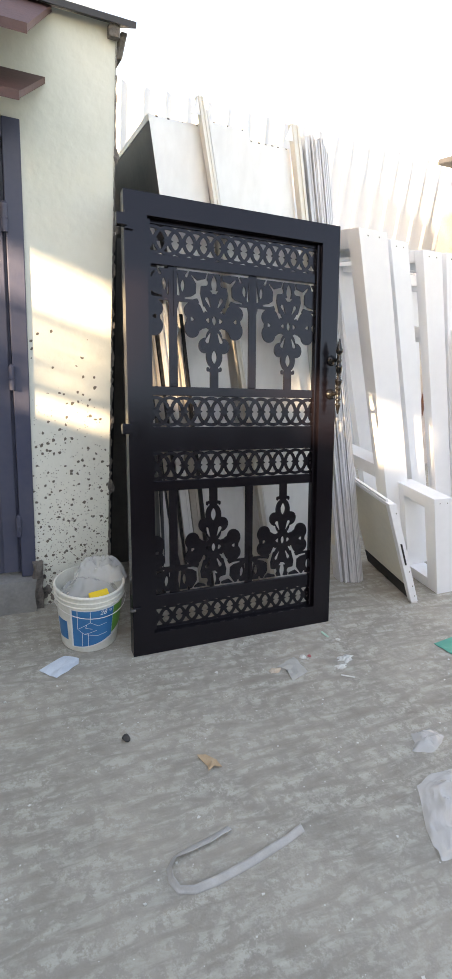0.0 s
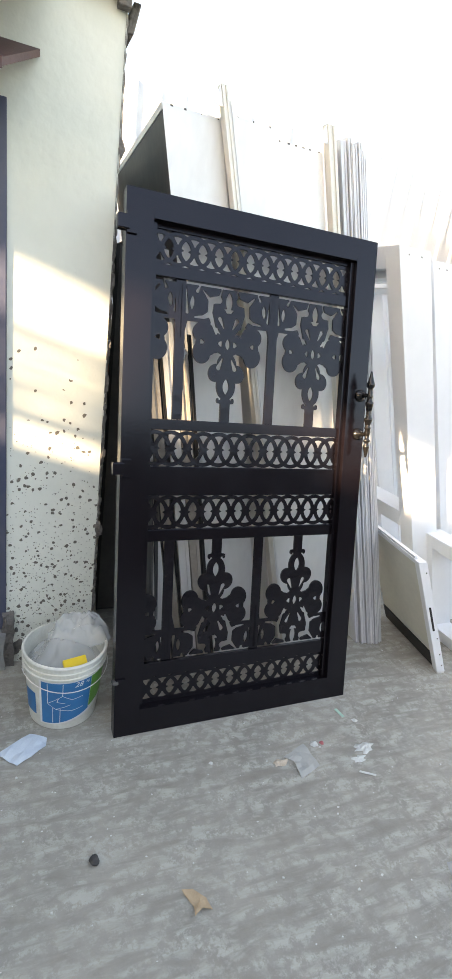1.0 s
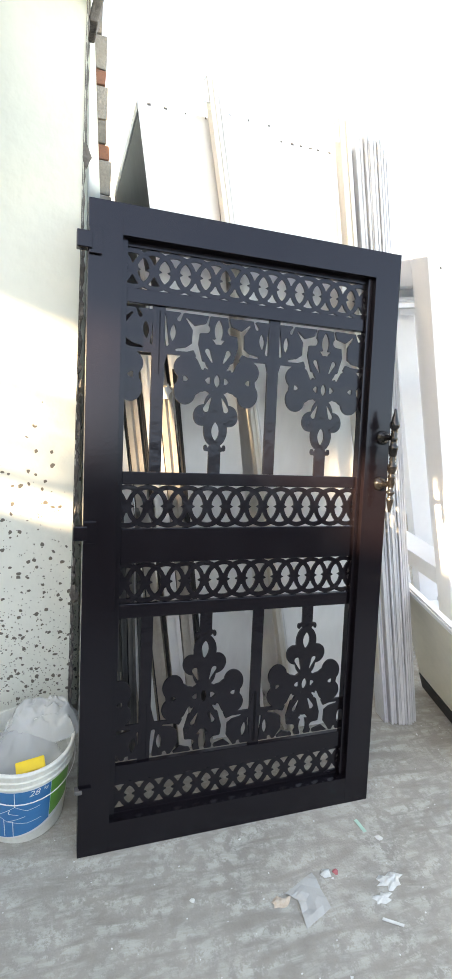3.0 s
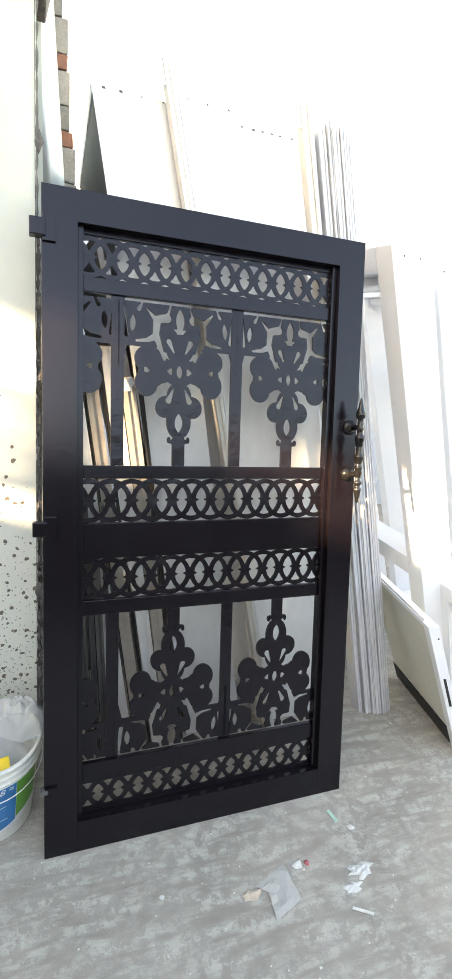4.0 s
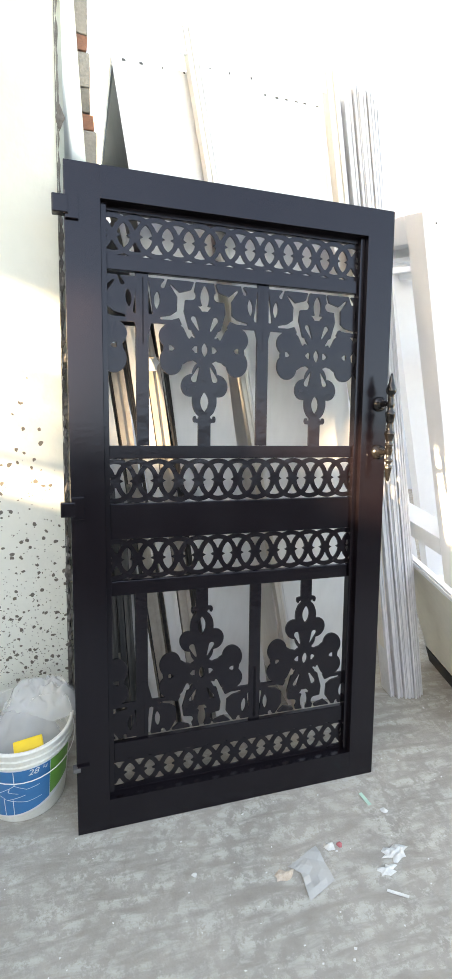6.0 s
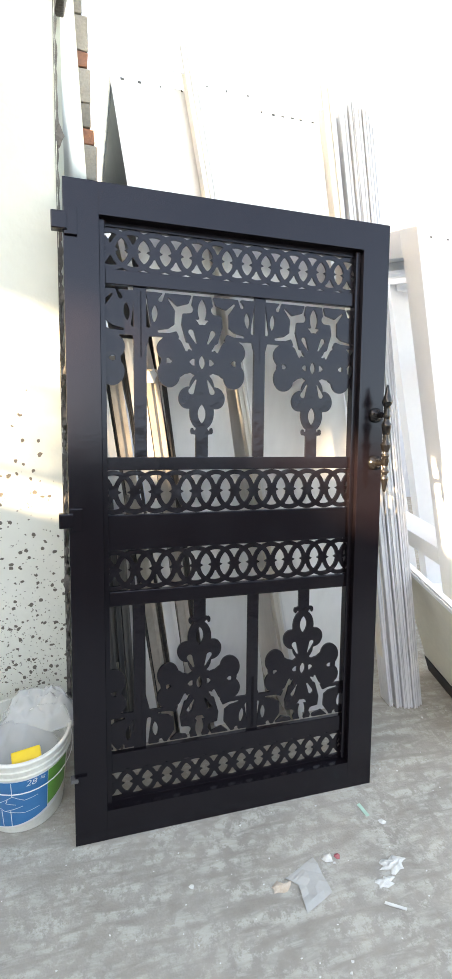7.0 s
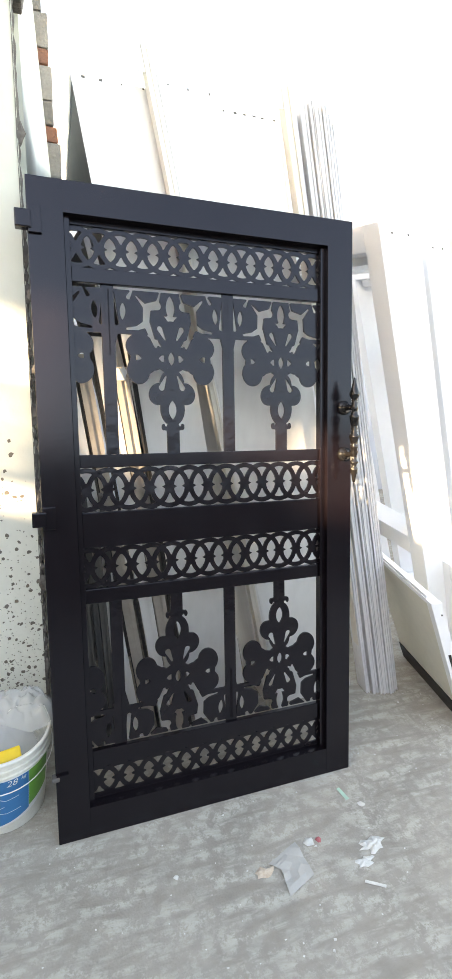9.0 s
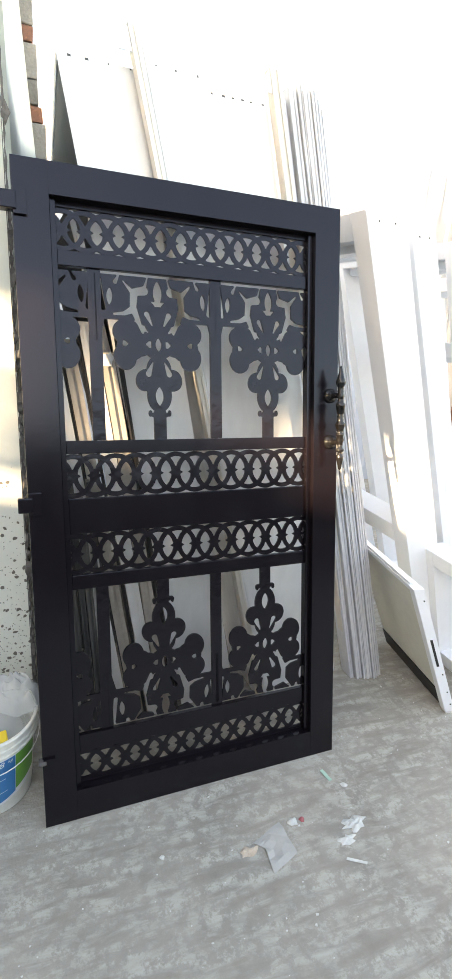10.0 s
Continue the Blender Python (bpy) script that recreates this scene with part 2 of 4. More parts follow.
def ground_material():
    m = material("brushed_concrete", (0.366, 0.342, 0.293), 0.85, colour_b=(0.262, 0.246, 0.212), scale=2.6, bump=0.4, bump_scale=140)
    n, l = m.node_tree.nodes, m.node_tree.links
    b = n["Principled BSDF"]
    base = b.inputs["Base Color"].links[0].from_socket
    co = n.new("ShaderNodeTexCoord")
    mp = n.new("ShaderNodeMapping")
    mp.inputs["Scale"].default_value = (5.2, 25.0, 1)
    turn = n.new("ShaderNodeMapping")
    turn.inputs["Rotation"].default_value = (0, 0, radians(2))
    l.new(co.outputs["Object"], turn.inputs[0])
    l.new(turn.outputs[0], mp.inputs[0])
    streak = n.new("ShaderNodeTexNoise")
    streak.inputs["Scale"].default_value, streak.inputs["Detail"].default_value = 1.0, 9
    streak.inputs["Roughness"].default_value = 0.62
    streak.inputs["Distortion"].default_value = 0.5
    l.new(mp.outputs[0], streak.inputs["Vector"])
    rg = n.new("ShaderNodeMapRange")
    rg.inputs[1].default_value, rg.inputs[2].default_value = 0.40, 0.62
    l.new(streak.outputs[0], rg.inputs[0])
    dust = n.new("ShaderNodeTexNoise")
    dust.inputs["Scale"].default_value, dust.inputs["Detail"].default_value = 22, 10
    dust.inputs["Roughness"].default_value = 0.78
    l.new(co.outputs["Object"], dust.inputs["Vector"])
    r2 = n.new("ShaderNodeMapRange")
    r2.inputs[1].default_value, r2.inputs[2].default_value = 0.465, 0.535
    l.new(dust.outputs[0], r2.inputs[0])
    both = n.new("ShaderNodeMath")
    both.operation = "MULTIPLY"
    l.new(rg.outputs[0], both.inputs[0])
    l.new(r2.outputs[0], both.inputs[1])
    mx = n.new("ShaderNodeMix")
    mx.data_type = "RGBA"
    mx.inputs["B"].default_value = (0.436, 0.428, 0.376, 1)
    l.new(both.outputs[0], mx.inputs["Factor"])
    l.new(base, mx.inputs["A"])
    dk = n.new("ShaderNodeMix")
    dk.data_type, dk.blend_type = "RGBA", "MULTIPLY"
    r3 = n.new("ShaderNodeMapRange")
    r3.inputs[1].default_value, r3.inputs[2].default_value, r3.inputs[3].default_value, r3.inputs[4].default_value = 0.30, 0.52, 0.36, 0.0
    l.new(streak.outputs[0], r3.inputs[0])
    l.new(r3.outputs[0], dk.inputs["Factor"])
    l.new(mx.outputs["Result"], dk.inputs["A"])
    dk.inputs["B"].default_value = (0.62, 0.60, 0.57, 1)
    l.new(dk.outputs["Result"], b.inputs["Base Color"])
    bp = n.new("ShaderNodeBump")
    bp.inputs["Strength"].default_value, bp.inputs["Distance"].default_value = 0.35, 0.004
    l.new(streak.outputs[0], bp.inputs["Height"])
    l.new(b.inputs["Normal"].links[0].from_socket, bp.inputs["Normal"])
    l.new(bp.outputs[0], b.inputs["Normal"])
    return m


def plaster_material():
    """Cream paint with small chips, dense near the ground and few higher up, and faint stains."""
    m = material("cream_plaster", (0.80, 0.805, 0.72), 0.85, colour_b=(0.73, 0.74, 0.655), scale=1.6, bump=0.25, bump_scale=30)
    n, l = m.node_tree.nodes, m.node_tree.links
    b = n["Principled BSDF"]
    base = b.inputs["Base Color"].links[0].from_socket
    co = n.new("ShaderNodeTexCoord")
    sep = n.new("ShaderNodeSeparateXYZ")
    l.new(co.outputs["Object"], sep.inputs[0])
    spot = None
    for scale, low, high, top in ((36.0, 0.16, 0.02, 1.60), (86.0, 0.20, 0.02, 1.25)):
        warp = n.new("ShaderNodeTexNoise")
        warp.inputs["Scale"].default_value = 40
        l.new(co.outputs["Object"], warp.inputs["Vector"])
        off = n.new("ShaderNodeMix")
        off.data_type = "VECTOR"
        off.inputs["Factor"].default_value = 0.02
        l.new(co.outputs["Object"], off.inputs["A"])
        l.new(warp.outputs["Color"], off.inputs["B"])
        vor = n.new("ShaderNodeTexVoronoi")
        vor.inputs["Scale"].default_value = scale
        l.new(off.outputs["Result"], vor.inputs["Vector"])
        pick = n.new("ShaderNodeSeparateColor")
        l.new(vor.outputs["Color"], pick.inputs[0])
        size = n.new("ShaderNodeMapRange")
        size.inputs[1].default_value, size.inputs[2].default_value = 0.0, top
        size.inputs[3].default_value, size.inputs[4].default_value = 1.2, -0.05
        l.new(sep.outputs["Z"], size.inputs[0])
        chosen = n.new("ShaderNodeMath")
        chosen.operation = "LESS_THAN"
        l.new(pick.outputs[0], chosen.inputs[0])
        l.new(size.outputs[0], chosen.inputs[1])
        radius = n.new("ShaderNodeMapRange")
        radius.inputs[3].default_value, radius.inputs[4].default_value = 0.11, 0.34
        l.new(pick.outputs[1], radius.inputs[0])
        near = n.new("ShaderNodeMath")
        near.operation = "LESS_THAN"
        l.new(vor.outputs["Distance"], near.inputs[0])
        l.new(radius.outputs[0], near.inputs[1])
        both = n.new("ShaderNodeMath")
        both.operation = "MULTIPLY"
        l.new(chosen.outputs[0], both.inputs[0])
        l.new(near.outputs[0], both.inputs[1])
        if spot is None:
            spot = both
        else:
            mxx = n.new("ShaderNodeMath")
            mxx.operation = "MAXIMUM"
            l.new(spot.outputs[0], mxx.inputs[0])
            l.new(both.outputs[0], mxx.inputs[1])
            spot = mxx
    mx = n.new("ShaderNodeMix")
    mx.data_type = "RGBA"
    mx.inputs["B"].default_value = (0.17, 0.15, 0.125, 1)
    l.new(spot.outputs[0], mx.inputs["Factor"])
    l.new(base, mx.inputs["A"])
    l.new(mx.outputs["Result"], b.inputs["Base Color"])
    bp = n.new("ShaderNodeBump")
    bp.invert = True
    bp.inputs["Distance"].default_value = 0.006
    l.new(spot.outputs[0], bp.inputs["Height"])
    l.new(b.inputs["Normal"].links[0].from_socket, bp.inputs["Normal"])
    l.new(bp.outputs[0], b.inputs["Normal"])
    return m


GROUND, PLASTER = ground_material(), plaster_material()

# ---- large structure ----
WALL_Y, WALL_TOP = 0.575, 2.64

bm = bmesh.new()
bmesh.ops.create_grid(bm, x_segments=8, y_segments=8, size=400)
ground = tagged(new("ground", mesh_of("ground", bm, GROUND)), "grey brushed concrete yard floor, dusty and streaked", "ground", kind="structure")


def return_top(y):
    return WALL_TOP + 0.32 * (y - WALL_Y)


# the house front, with the opening of the door, and its return at the corner
house = empty("wall_house", None, "cream plastered house wall with chipped paint and a broken corner", "wall", kind="structure")
bm = bmesh.new()
box(bm, -0.392, -0.012, WALL_Y, WALL_Y + 0.18, -0.02, WALL_TOP)
part("front_wall", bm, PLASTER, house)
bm = bmesh.new()
box(bm, -1.42, -0.392, WALL_Y, WALL_Y + 0.18, 2.245, WALL_TOP)
box(bm, -6.0, -1.42, WALL_Y, WALL_Y + 0.18, -0.02, WALL_TOP)
part("front_wall", bm, PLASTER, house)
m = Matrix(((0, 0, 1, 0), (1, 0, 0, 0), (0, 1, 0, 0), (0, 0, 0, 1)))
bm = prism([(WALL_Y + 0.18, -0.02), (2.0, -0.02), (2.0, 3.30), (WALL_Y + 0.18, return_top(WALL_Y + 0.18))], -0.16, 0.0, m)
for v in bm.verts:
    v.co.x += (v.co.y - WALL_Y) * (0.110 - 0.053 * (v.co.z - 2.4)) - 0.012
part("side_wall", bm, PLASTER, house)
bm = bmesh.new()
box(bm, -6.0, -5.82, WALL_Y + 0.18, 6.0, -0.02, WALL_TOP)
part("rear_wall", bm, PLASTER, house)

# the broken plaster along the corner
rng = random.Random(4)
bm = bmesh.new()
cols = []
z = 0.0
while z < 2.6:
    w = 0.004 + 0.014 * rng.random() * (1.0 if z < 1.9 else 0.45)
    cols.append((z, w, 0.006 * rng.random()))
    z += rng.uniform(0.012, 0.035)
strip = [[bm.verts.new(p) for p in ((-0.016, WALL_Y - 0.0035, z), (-0.014 + w, WALL_Y + 0.006 + d, z), (-0.016 + w * 0.7, WALL_Y + 0.09, z), (-0.012, WALL_Y + 0.18, z))] for z, w, d in cols]
for a, b in zip(strip, strip[1:]):
    for k in range(3):
        bm.faces.new((a[k], a[k + 1], b[k + 1], b[k]))
part("broken_edge", bm, BROKEN, house, "dark broken plaster along the corner")
for z, r in ((2.18, 0.030), (1.02, 0.026), (0.66, 0.040), (0.30, 0.028), (1.48, 0.018), (0.47, 0.02), (0.80, 0.022), (0.56, 0.016), (1.22, 0.015), (0.90, 0.014), (1.72, 0.016), (1.33, 0.020), (0.38, 0.018), (0.20, 0.024), (1.90, 0.013)):
    bm = bmesh.new()
    bmesh.ops.create_icosphere(bm, subdivisions=2, radius=r)
    for v in bm.verts:
        k = 0.8 + 0.5 * noise.noise(v.co * 50 + Vector((z, 0, 0)))
        v.co = Vector((v.co.x * 0.55 * k - 0.006, v.co.y * 0.30 * k + WALL_Y + 0.004, v.co.z * 1.3 * k + z))
    part("broken_chip", bm, BROKEN, house)

# toothed brick end of the return
z, k = 0.0, 0
while z < 3.2:
    h = rng.uniform(0.05, 0.085) if k % 3 == 1 else rng.uniform(0.10, 0.17)
    mat_b = BRICK if k % 3 == 1 else BLOCK
    inset = rng.uniform(0.0, 0.012)
    bm = bmesh.new()
    x = 0.178 - 0.075 * (z - 2.4)
    box(bm, x - 0.10, x + 0.022 - 1.5 * inset, 2.002, 2.090 - inset, z + 0.004, z + h, 0.006)
    for v in bm.verts:
        v.co += 0.009 * noise.noise_vector(v.co * 22)
    part("brick" if k % 3 == 1 else "mortar_block", bm, mat_b, house)
    z += h
    k += 1

roof = empty("roof", None, "thin dark sheet roof edge over the house wall", "roof", kind="structure")
bm = bmesh.new()
box(bm, -6.2, 0.055, WALL_Y - 0.06, 2.1, 0, 0.022)
for v in bm.verts:
    v.co.z += return_top(v.co.y) + 0.004
    if v.co.x > 0:
        v.co.x -= max(0, v.co.y - WALL_Y) * 0.14
part("roof_sheet", bm, ROOF, roof)
part("bracket", one_box(-0.05, -0.006, WALL_Y - 0.045, WALL_Y - 0.004, WALL_TOP - 0.055, WALL_TOP - 0.012, 0.004), BROKEN, roof)
bm = bmesh.new()
box(bm, 0.012, 0.04, WALL_Y + 0.02, WALL_Y + 0.16, WALL_TOP - 0.10, WALL_TOP - 0.005, 0.006)
for v in bm.verts:
    v.co.x -= 0.022 * (WALL_TOP - v.co.z) / 0.10
part("fascia_end", bm, BROKEN, roof)

# canopy boards over the house door, their right ends cut on the slant
for x1, z0, out, fall in ((-0.292, 2.385, 0.30, 0.50), (-0.262, 2.622, 0.34, 0.60)):
    canopy = empty("canopy", None, "red-brown board canopy sloping from the house wall", "canopy", group="canopies over the house door")
    front = x1 - 0.115
    bm = prism([(-1.6, WALL_Y - 0.002), (-1.6, WALL_Y - out), (front, WALL_Y - out), (x1, WALL_Y - 0.002)], z0, z0 + 0.022)
    for v in bm.verts:
        v.co.z -= (WALL_Y - v.co.y) * fall
    part("board", bm, RED_BOARD, canopy)
    bm = prism([(-1.6, WALL_Y - out - 0.0005), (-1.6, WALL_Y - out - 0.008), (front - 0.002, WALL_Y - out - 0.008), (front, WALL_Y - out - 0.0005)], z0 - 0.004, z0 + 0.026)
    for v in bm.verts:
        v.co.z -= (WALL_Y - v.co.y) * fall
    part("nosing", bm, RED_BOARD, canopy)

# house door
door = empty("door_1", None, "dark blue-grey steel house door, shut, in a steel frame", "door", kind="structure")
bm = bmesh.new()
box(bm, -0.462, -0.393, WALL_Y - 0.012, WALL_Y + 0.10, 0.19, 2.243, 0.004)
part("door_jamb", bm, STEEL_BLUE, door)
part("door_jamb", one_box(-1.42, -1.35, WALL_Y - 0.012, WALL_Y + 0.10, 0.19, 2.243, 0.004), STEEL_BLUE, door)
part("door_head", one_box(-1.349, -0.463, WALL_Y - 0.012, WALL_Y + 0.10, 2.17, 2.243, 0.004), STEEL_BLUE, door)
leaf = part("door_leaf", one_box(-1.345, -0.4622, WALL_Y + 0.03, WALL_Y + 0.075, 0.20, 2.165, 0.004), STEEL_BLUE, door)
part("door_rail", one_box(-0.545, -0.475, WALL_Y + 0.012, WALL_Y + 0.029, 0.21, 2.155, 0.004), STEEL_BLUE, leaf)
part("door_rail", one_box(-1.335, -0.55, WALL_Y + 0.014, WALL_Y + 0.029, 2.06, 2.155, 0.004), STEEL_BLUE, leaf)
for z in (0.48, 1.22, 1.88):
    bm = lathe([(0.0, -0.055), (0.013, -0.052), (0.013, -0.004), (0.015, -0.002), (0.015, 0.002), (0.013, 0.004), (0.013, 0.052), (0.006, 0.062), (0.0, 0.064)], 12, Matrix.Translation((-0.466, WALL_Y - 0.016, z)))
    part("hinge_barrel", bm, STEEL_BLUE, door)
bm = bmesh.new()
box(bm, -1.6, -0.398, WALL_Y - 0.055, WALL_Y + 0.17, -0.02, 0.186)
bmesh.ops.subdivide_edges(bm, edges=bm.edges[:], cuts=6, use_grid_fill=True)
for v in bm.verts:
    v.co += 0.012 * noise.noise_vector(v.co * 9)
tagged(new("door_step", mesh_of("door_step", bm, STEP)), "low worn grey concrete step below the house door", "step", kind="structure")
bm = bmesh.new()
box(bm, -0.405, -0.362, WALL_Y - 0.035, WALL_Y - 0.003, -0.01, 0.27)
bmesh.ops.subdivide_edges(bm, edges=bm.edges[:], cuts=5, use_grid_fill=True)
for v in bm.verts:
    v.co += 0.016 * noise.noise_vector(v.co * 24)
    v.co.y = min(v.co.y, WALL_Y - 0.002)
part("mortar_lump", bm, BROKEN, house, "grey mortar lump beside the step")

base_rng = random.Random(31)
for k in range(9):
    x, z, r = base_rng.uniform(-0.385, -0.24), base_rng.uniform(0.015, 0.22), base_rng.uniform(0.010, 0.026)
    bm = bmesh.new()
    bmesh.ops.create_icosphere(bm, subdivisions=2, radius=r)
    for v in bm.verts:
        q = 0.8 + 0.6 * noise.noise(v.co * 60 + Vector((k, 0, 0)))
        v.co = Vector((v.co.x * q + x, v.co.y * 0.25 * q + WALL_Y - 0.001, max(-0.002, v.co.z * 1.2 * q + z * (0.35 if x > -0.32 else 1.0))))
    part("broken_chip", bm, BROKEN, house)

# corrugated fence behind
fence = empty("fence", None, "tall white corrugated metal sheet fence", "fence", kind="structure")
FY, FTOP, PITCH = 3.3, 3.35, 0.2
for s in range(14):
    bm = bmesh.new()
    x0 = -1.2 + s * 1.0
    line = []
    for k in range(5):
        x = x0 + k * PITCH
        line += [(x, 0.0), (x + 0.125, 0.0), (x + 0.145, -0.03), (x + 0.180, -0.03), (x + 0.1999, -0.0005)]
    low = [bm.verts.new((x, FY + y - 0.003 * (s % 2), 0.0)) for x, y in line]
    top = [bm.verts.new((x, FY + y - 0.003 * (s % 2), FTOP)) for x, y in line]
    for k in range(len(line) - 1):
        bm.faces.new((low[k], low[k + 1], top[k + 1], top[k]))
    part("corrugated_sheet", bm, FENCE, fence)
part("rail", one_box(-1.2, 12.8, FY + 0.012, FY + 0.06, 2.6, 2.66), GALV, fence)
part("rail", one_box(-1.2, 12.8, FY + 0.012, FY + 0.06, 0.5, 0.56), GALV, fence)

# unseen sun screen added to the west, and the south wall behind the camera
WX = -4.2
west = empty("sun_screen_west", None, "tall grey unseen screen added to cut the sun into patches through narrow high openings", "wall", kind="structure")
bm = bmesh.new()


def screen_slab(y0, y1, z0, z1):
    box(bm, WX - 0.05, WX, y0, y1, z0, z1)


# high openings left between the slabs set where patches of sun fall
for slab in (
    (-9, -1.60, 2.93, 5.4), (-1.60, -1.455, 3.05, 5.4), (-1.455, -1.325, 2.75, 5.4), (-1.325, 0.57, 2.95, 5.4),
    (-1.024, 0.57, -0.02, 2.95), (-9, -2.639, -0.02, 2.93), (-2.639, -1.024, -0.02, 2.2),
    (-2.025, -1.60, 2.475, 2.75), (-1.60, -1.455, 2.475, 2.56), (-1.455, -1.30, 2.475, 2.75), (-1.06, -1.024, 2.475, 2.745),
    (-1.30, -1.06, 2.475, 2.545), (-1.30, -1.06, 2.582, 2.632), (-1.30, -1.06, 2.672, 2.745),
    (-2.639, -2.025, 2.475, 2.64), (-2.639, -2.277, 2.64, 2.93), (-1.799, -1.60, 2.75, 2.93),
    (-2.639, -1.360, 2.2, 2.475), (-1.360, -1.024, 2.35, 2.435), (-1.360, -1.321, 2.2, 2.35), (-1.101, -1.024, 2.2, 2.35),
    (-1.321, -1.101, 2.2, 2.272), (-1.360, -1.269, 2.435, 2.475), (-1.127, -1.024, 2.435, 2.475),
):
    screen_slab(*slab)
part("slab", bm, YARD_WALL, west)
# added out of view: its height and dark colour keep the gate's reflection dark
bm = bmesh.new()
box(bm, -9, 14, -7.2, -7.0, -0.02, 2.9)
tagged(new("unseen_wall_south", mesh_of("unseen_wall_south", bm, DARK_WALL)), "dark grey unseen wall added to darken the gate's reflections", "wall", kind="structure")
bm = bmesh.new()
box(bm, 12.0, 12.2, -8.0, 3.2, -0.02, 2.4)
tagged(new("wall_east", mesh_of("wall_east", bm, YARD_WALL)), "grey rendered yard wall", "wall", kind="structure")

# ---- the black gate ----
gate = empty("gate", pose(0, 0, 0, -12.5, 0, 0), "black painted steel gate with scrolled cast panels, leaning on stacked sheets", "gate")
GW, GH, GD = 1.11, 2.097, 0.055
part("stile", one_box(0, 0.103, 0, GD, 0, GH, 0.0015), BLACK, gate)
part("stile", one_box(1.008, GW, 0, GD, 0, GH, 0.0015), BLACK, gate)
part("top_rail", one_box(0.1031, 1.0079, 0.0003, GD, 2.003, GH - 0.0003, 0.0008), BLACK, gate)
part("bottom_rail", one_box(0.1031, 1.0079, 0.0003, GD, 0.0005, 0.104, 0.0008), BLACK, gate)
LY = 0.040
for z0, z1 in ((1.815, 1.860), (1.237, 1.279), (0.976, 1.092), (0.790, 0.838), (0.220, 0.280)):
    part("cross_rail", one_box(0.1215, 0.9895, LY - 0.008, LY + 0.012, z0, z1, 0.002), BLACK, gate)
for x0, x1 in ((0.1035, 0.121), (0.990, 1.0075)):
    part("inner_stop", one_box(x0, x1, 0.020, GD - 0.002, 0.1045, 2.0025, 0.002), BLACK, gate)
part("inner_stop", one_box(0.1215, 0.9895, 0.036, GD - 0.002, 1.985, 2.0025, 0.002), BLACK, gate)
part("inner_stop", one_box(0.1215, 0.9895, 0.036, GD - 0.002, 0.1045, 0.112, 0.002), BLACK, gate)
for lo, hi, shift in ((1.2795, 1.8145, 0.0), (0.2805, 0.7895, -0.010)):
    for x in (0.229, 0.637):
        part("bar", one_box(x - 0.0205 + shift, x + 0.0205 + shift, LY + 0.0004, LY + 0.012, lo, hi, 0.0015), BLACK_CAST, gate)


def ring_band(height):
    """Linked rings, with a thick knot between the rings on either side of each one."""
    R, gap, wide = 0.0620, 0.069, 0.0155
    squash = (2 * R + wide) / height

    def shape(u, w):
        v = w * squash
        d = np.full(u.shape, 9.0)
        for k in range(-2, 16):
            du = u - k * gap - 0.018
            d = np.minimum(d, np.abs(np.hypot(du, v) - R) - wide / 2)
            d = np.minimum(d, np.maximum(np.abs(du) - 0.0125 - 0.1 * np.abs(v), np.abs(v) - 0.021))
            d = np.minimum(d, (np.abs(du) / 0.0255 + np.abs(v) / 0.015 - 1) * 0.010)
        return d

    return shape


for lo, hi in ((1.861, 1.984), (1.093, 1.236), (0.839, 0.975), (0.108, 0.219)):
    h = hi - lo
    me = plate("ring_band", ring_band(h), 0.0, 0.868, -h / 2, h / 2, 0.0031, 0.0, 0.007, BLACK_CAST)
    ob = part("ring_band", me, None, gate, "cast band of linked rings")
    ob.location = (0.1215, LY, (lo + hi) / 2)


def ell(u, w, cx, cy, rx, ry, turn=0.0):
    c, s = math.cos(radians(turn)), math.sin(radians(turn))
    x, y = (u - cx) * c + (w - cy) * s, -(u - cx) * s + (w - cy) * c
    return (np.hypot(x / rx, y / ry) - 1) * min(rx, ry)


def lens(u, w, cx, cy, wide, high, turn=0.0):
    """A pointed oval."""
    c, s = math.cos(radians(turn)), math.sin(radians(turn))
    x, y = np.abs((u - cx) * c + (w - cy) * s), -(u - cx) * s + (w - cy) * c
    a, b = wide / 2, high / 2
    R = (a * a + b * b) / (2 * a)
    return np.hypot(x + R - a, y) - R


def slab2(u, w, cx, cy, hx, hy):
    return np.maximum(np.abs(u - cx) - hx, np.abs(w - cy) - hy)


def stroke(u, w, x0, y0, x1, y1, r0, r1):
    """An opening or web that runs from one point to another, with its half width at both ends."""
    dx, dy = x1 - x0, y1 - y0
    f = np.clip(((u - x0) * dx + (w - y0) * dy) / (dx * dx + dy * dy), 0, 1)
    return np.hypot(u - x0 - dx * f, w - y0 - dy * f) - (r0 + (r1 - r0) * f)


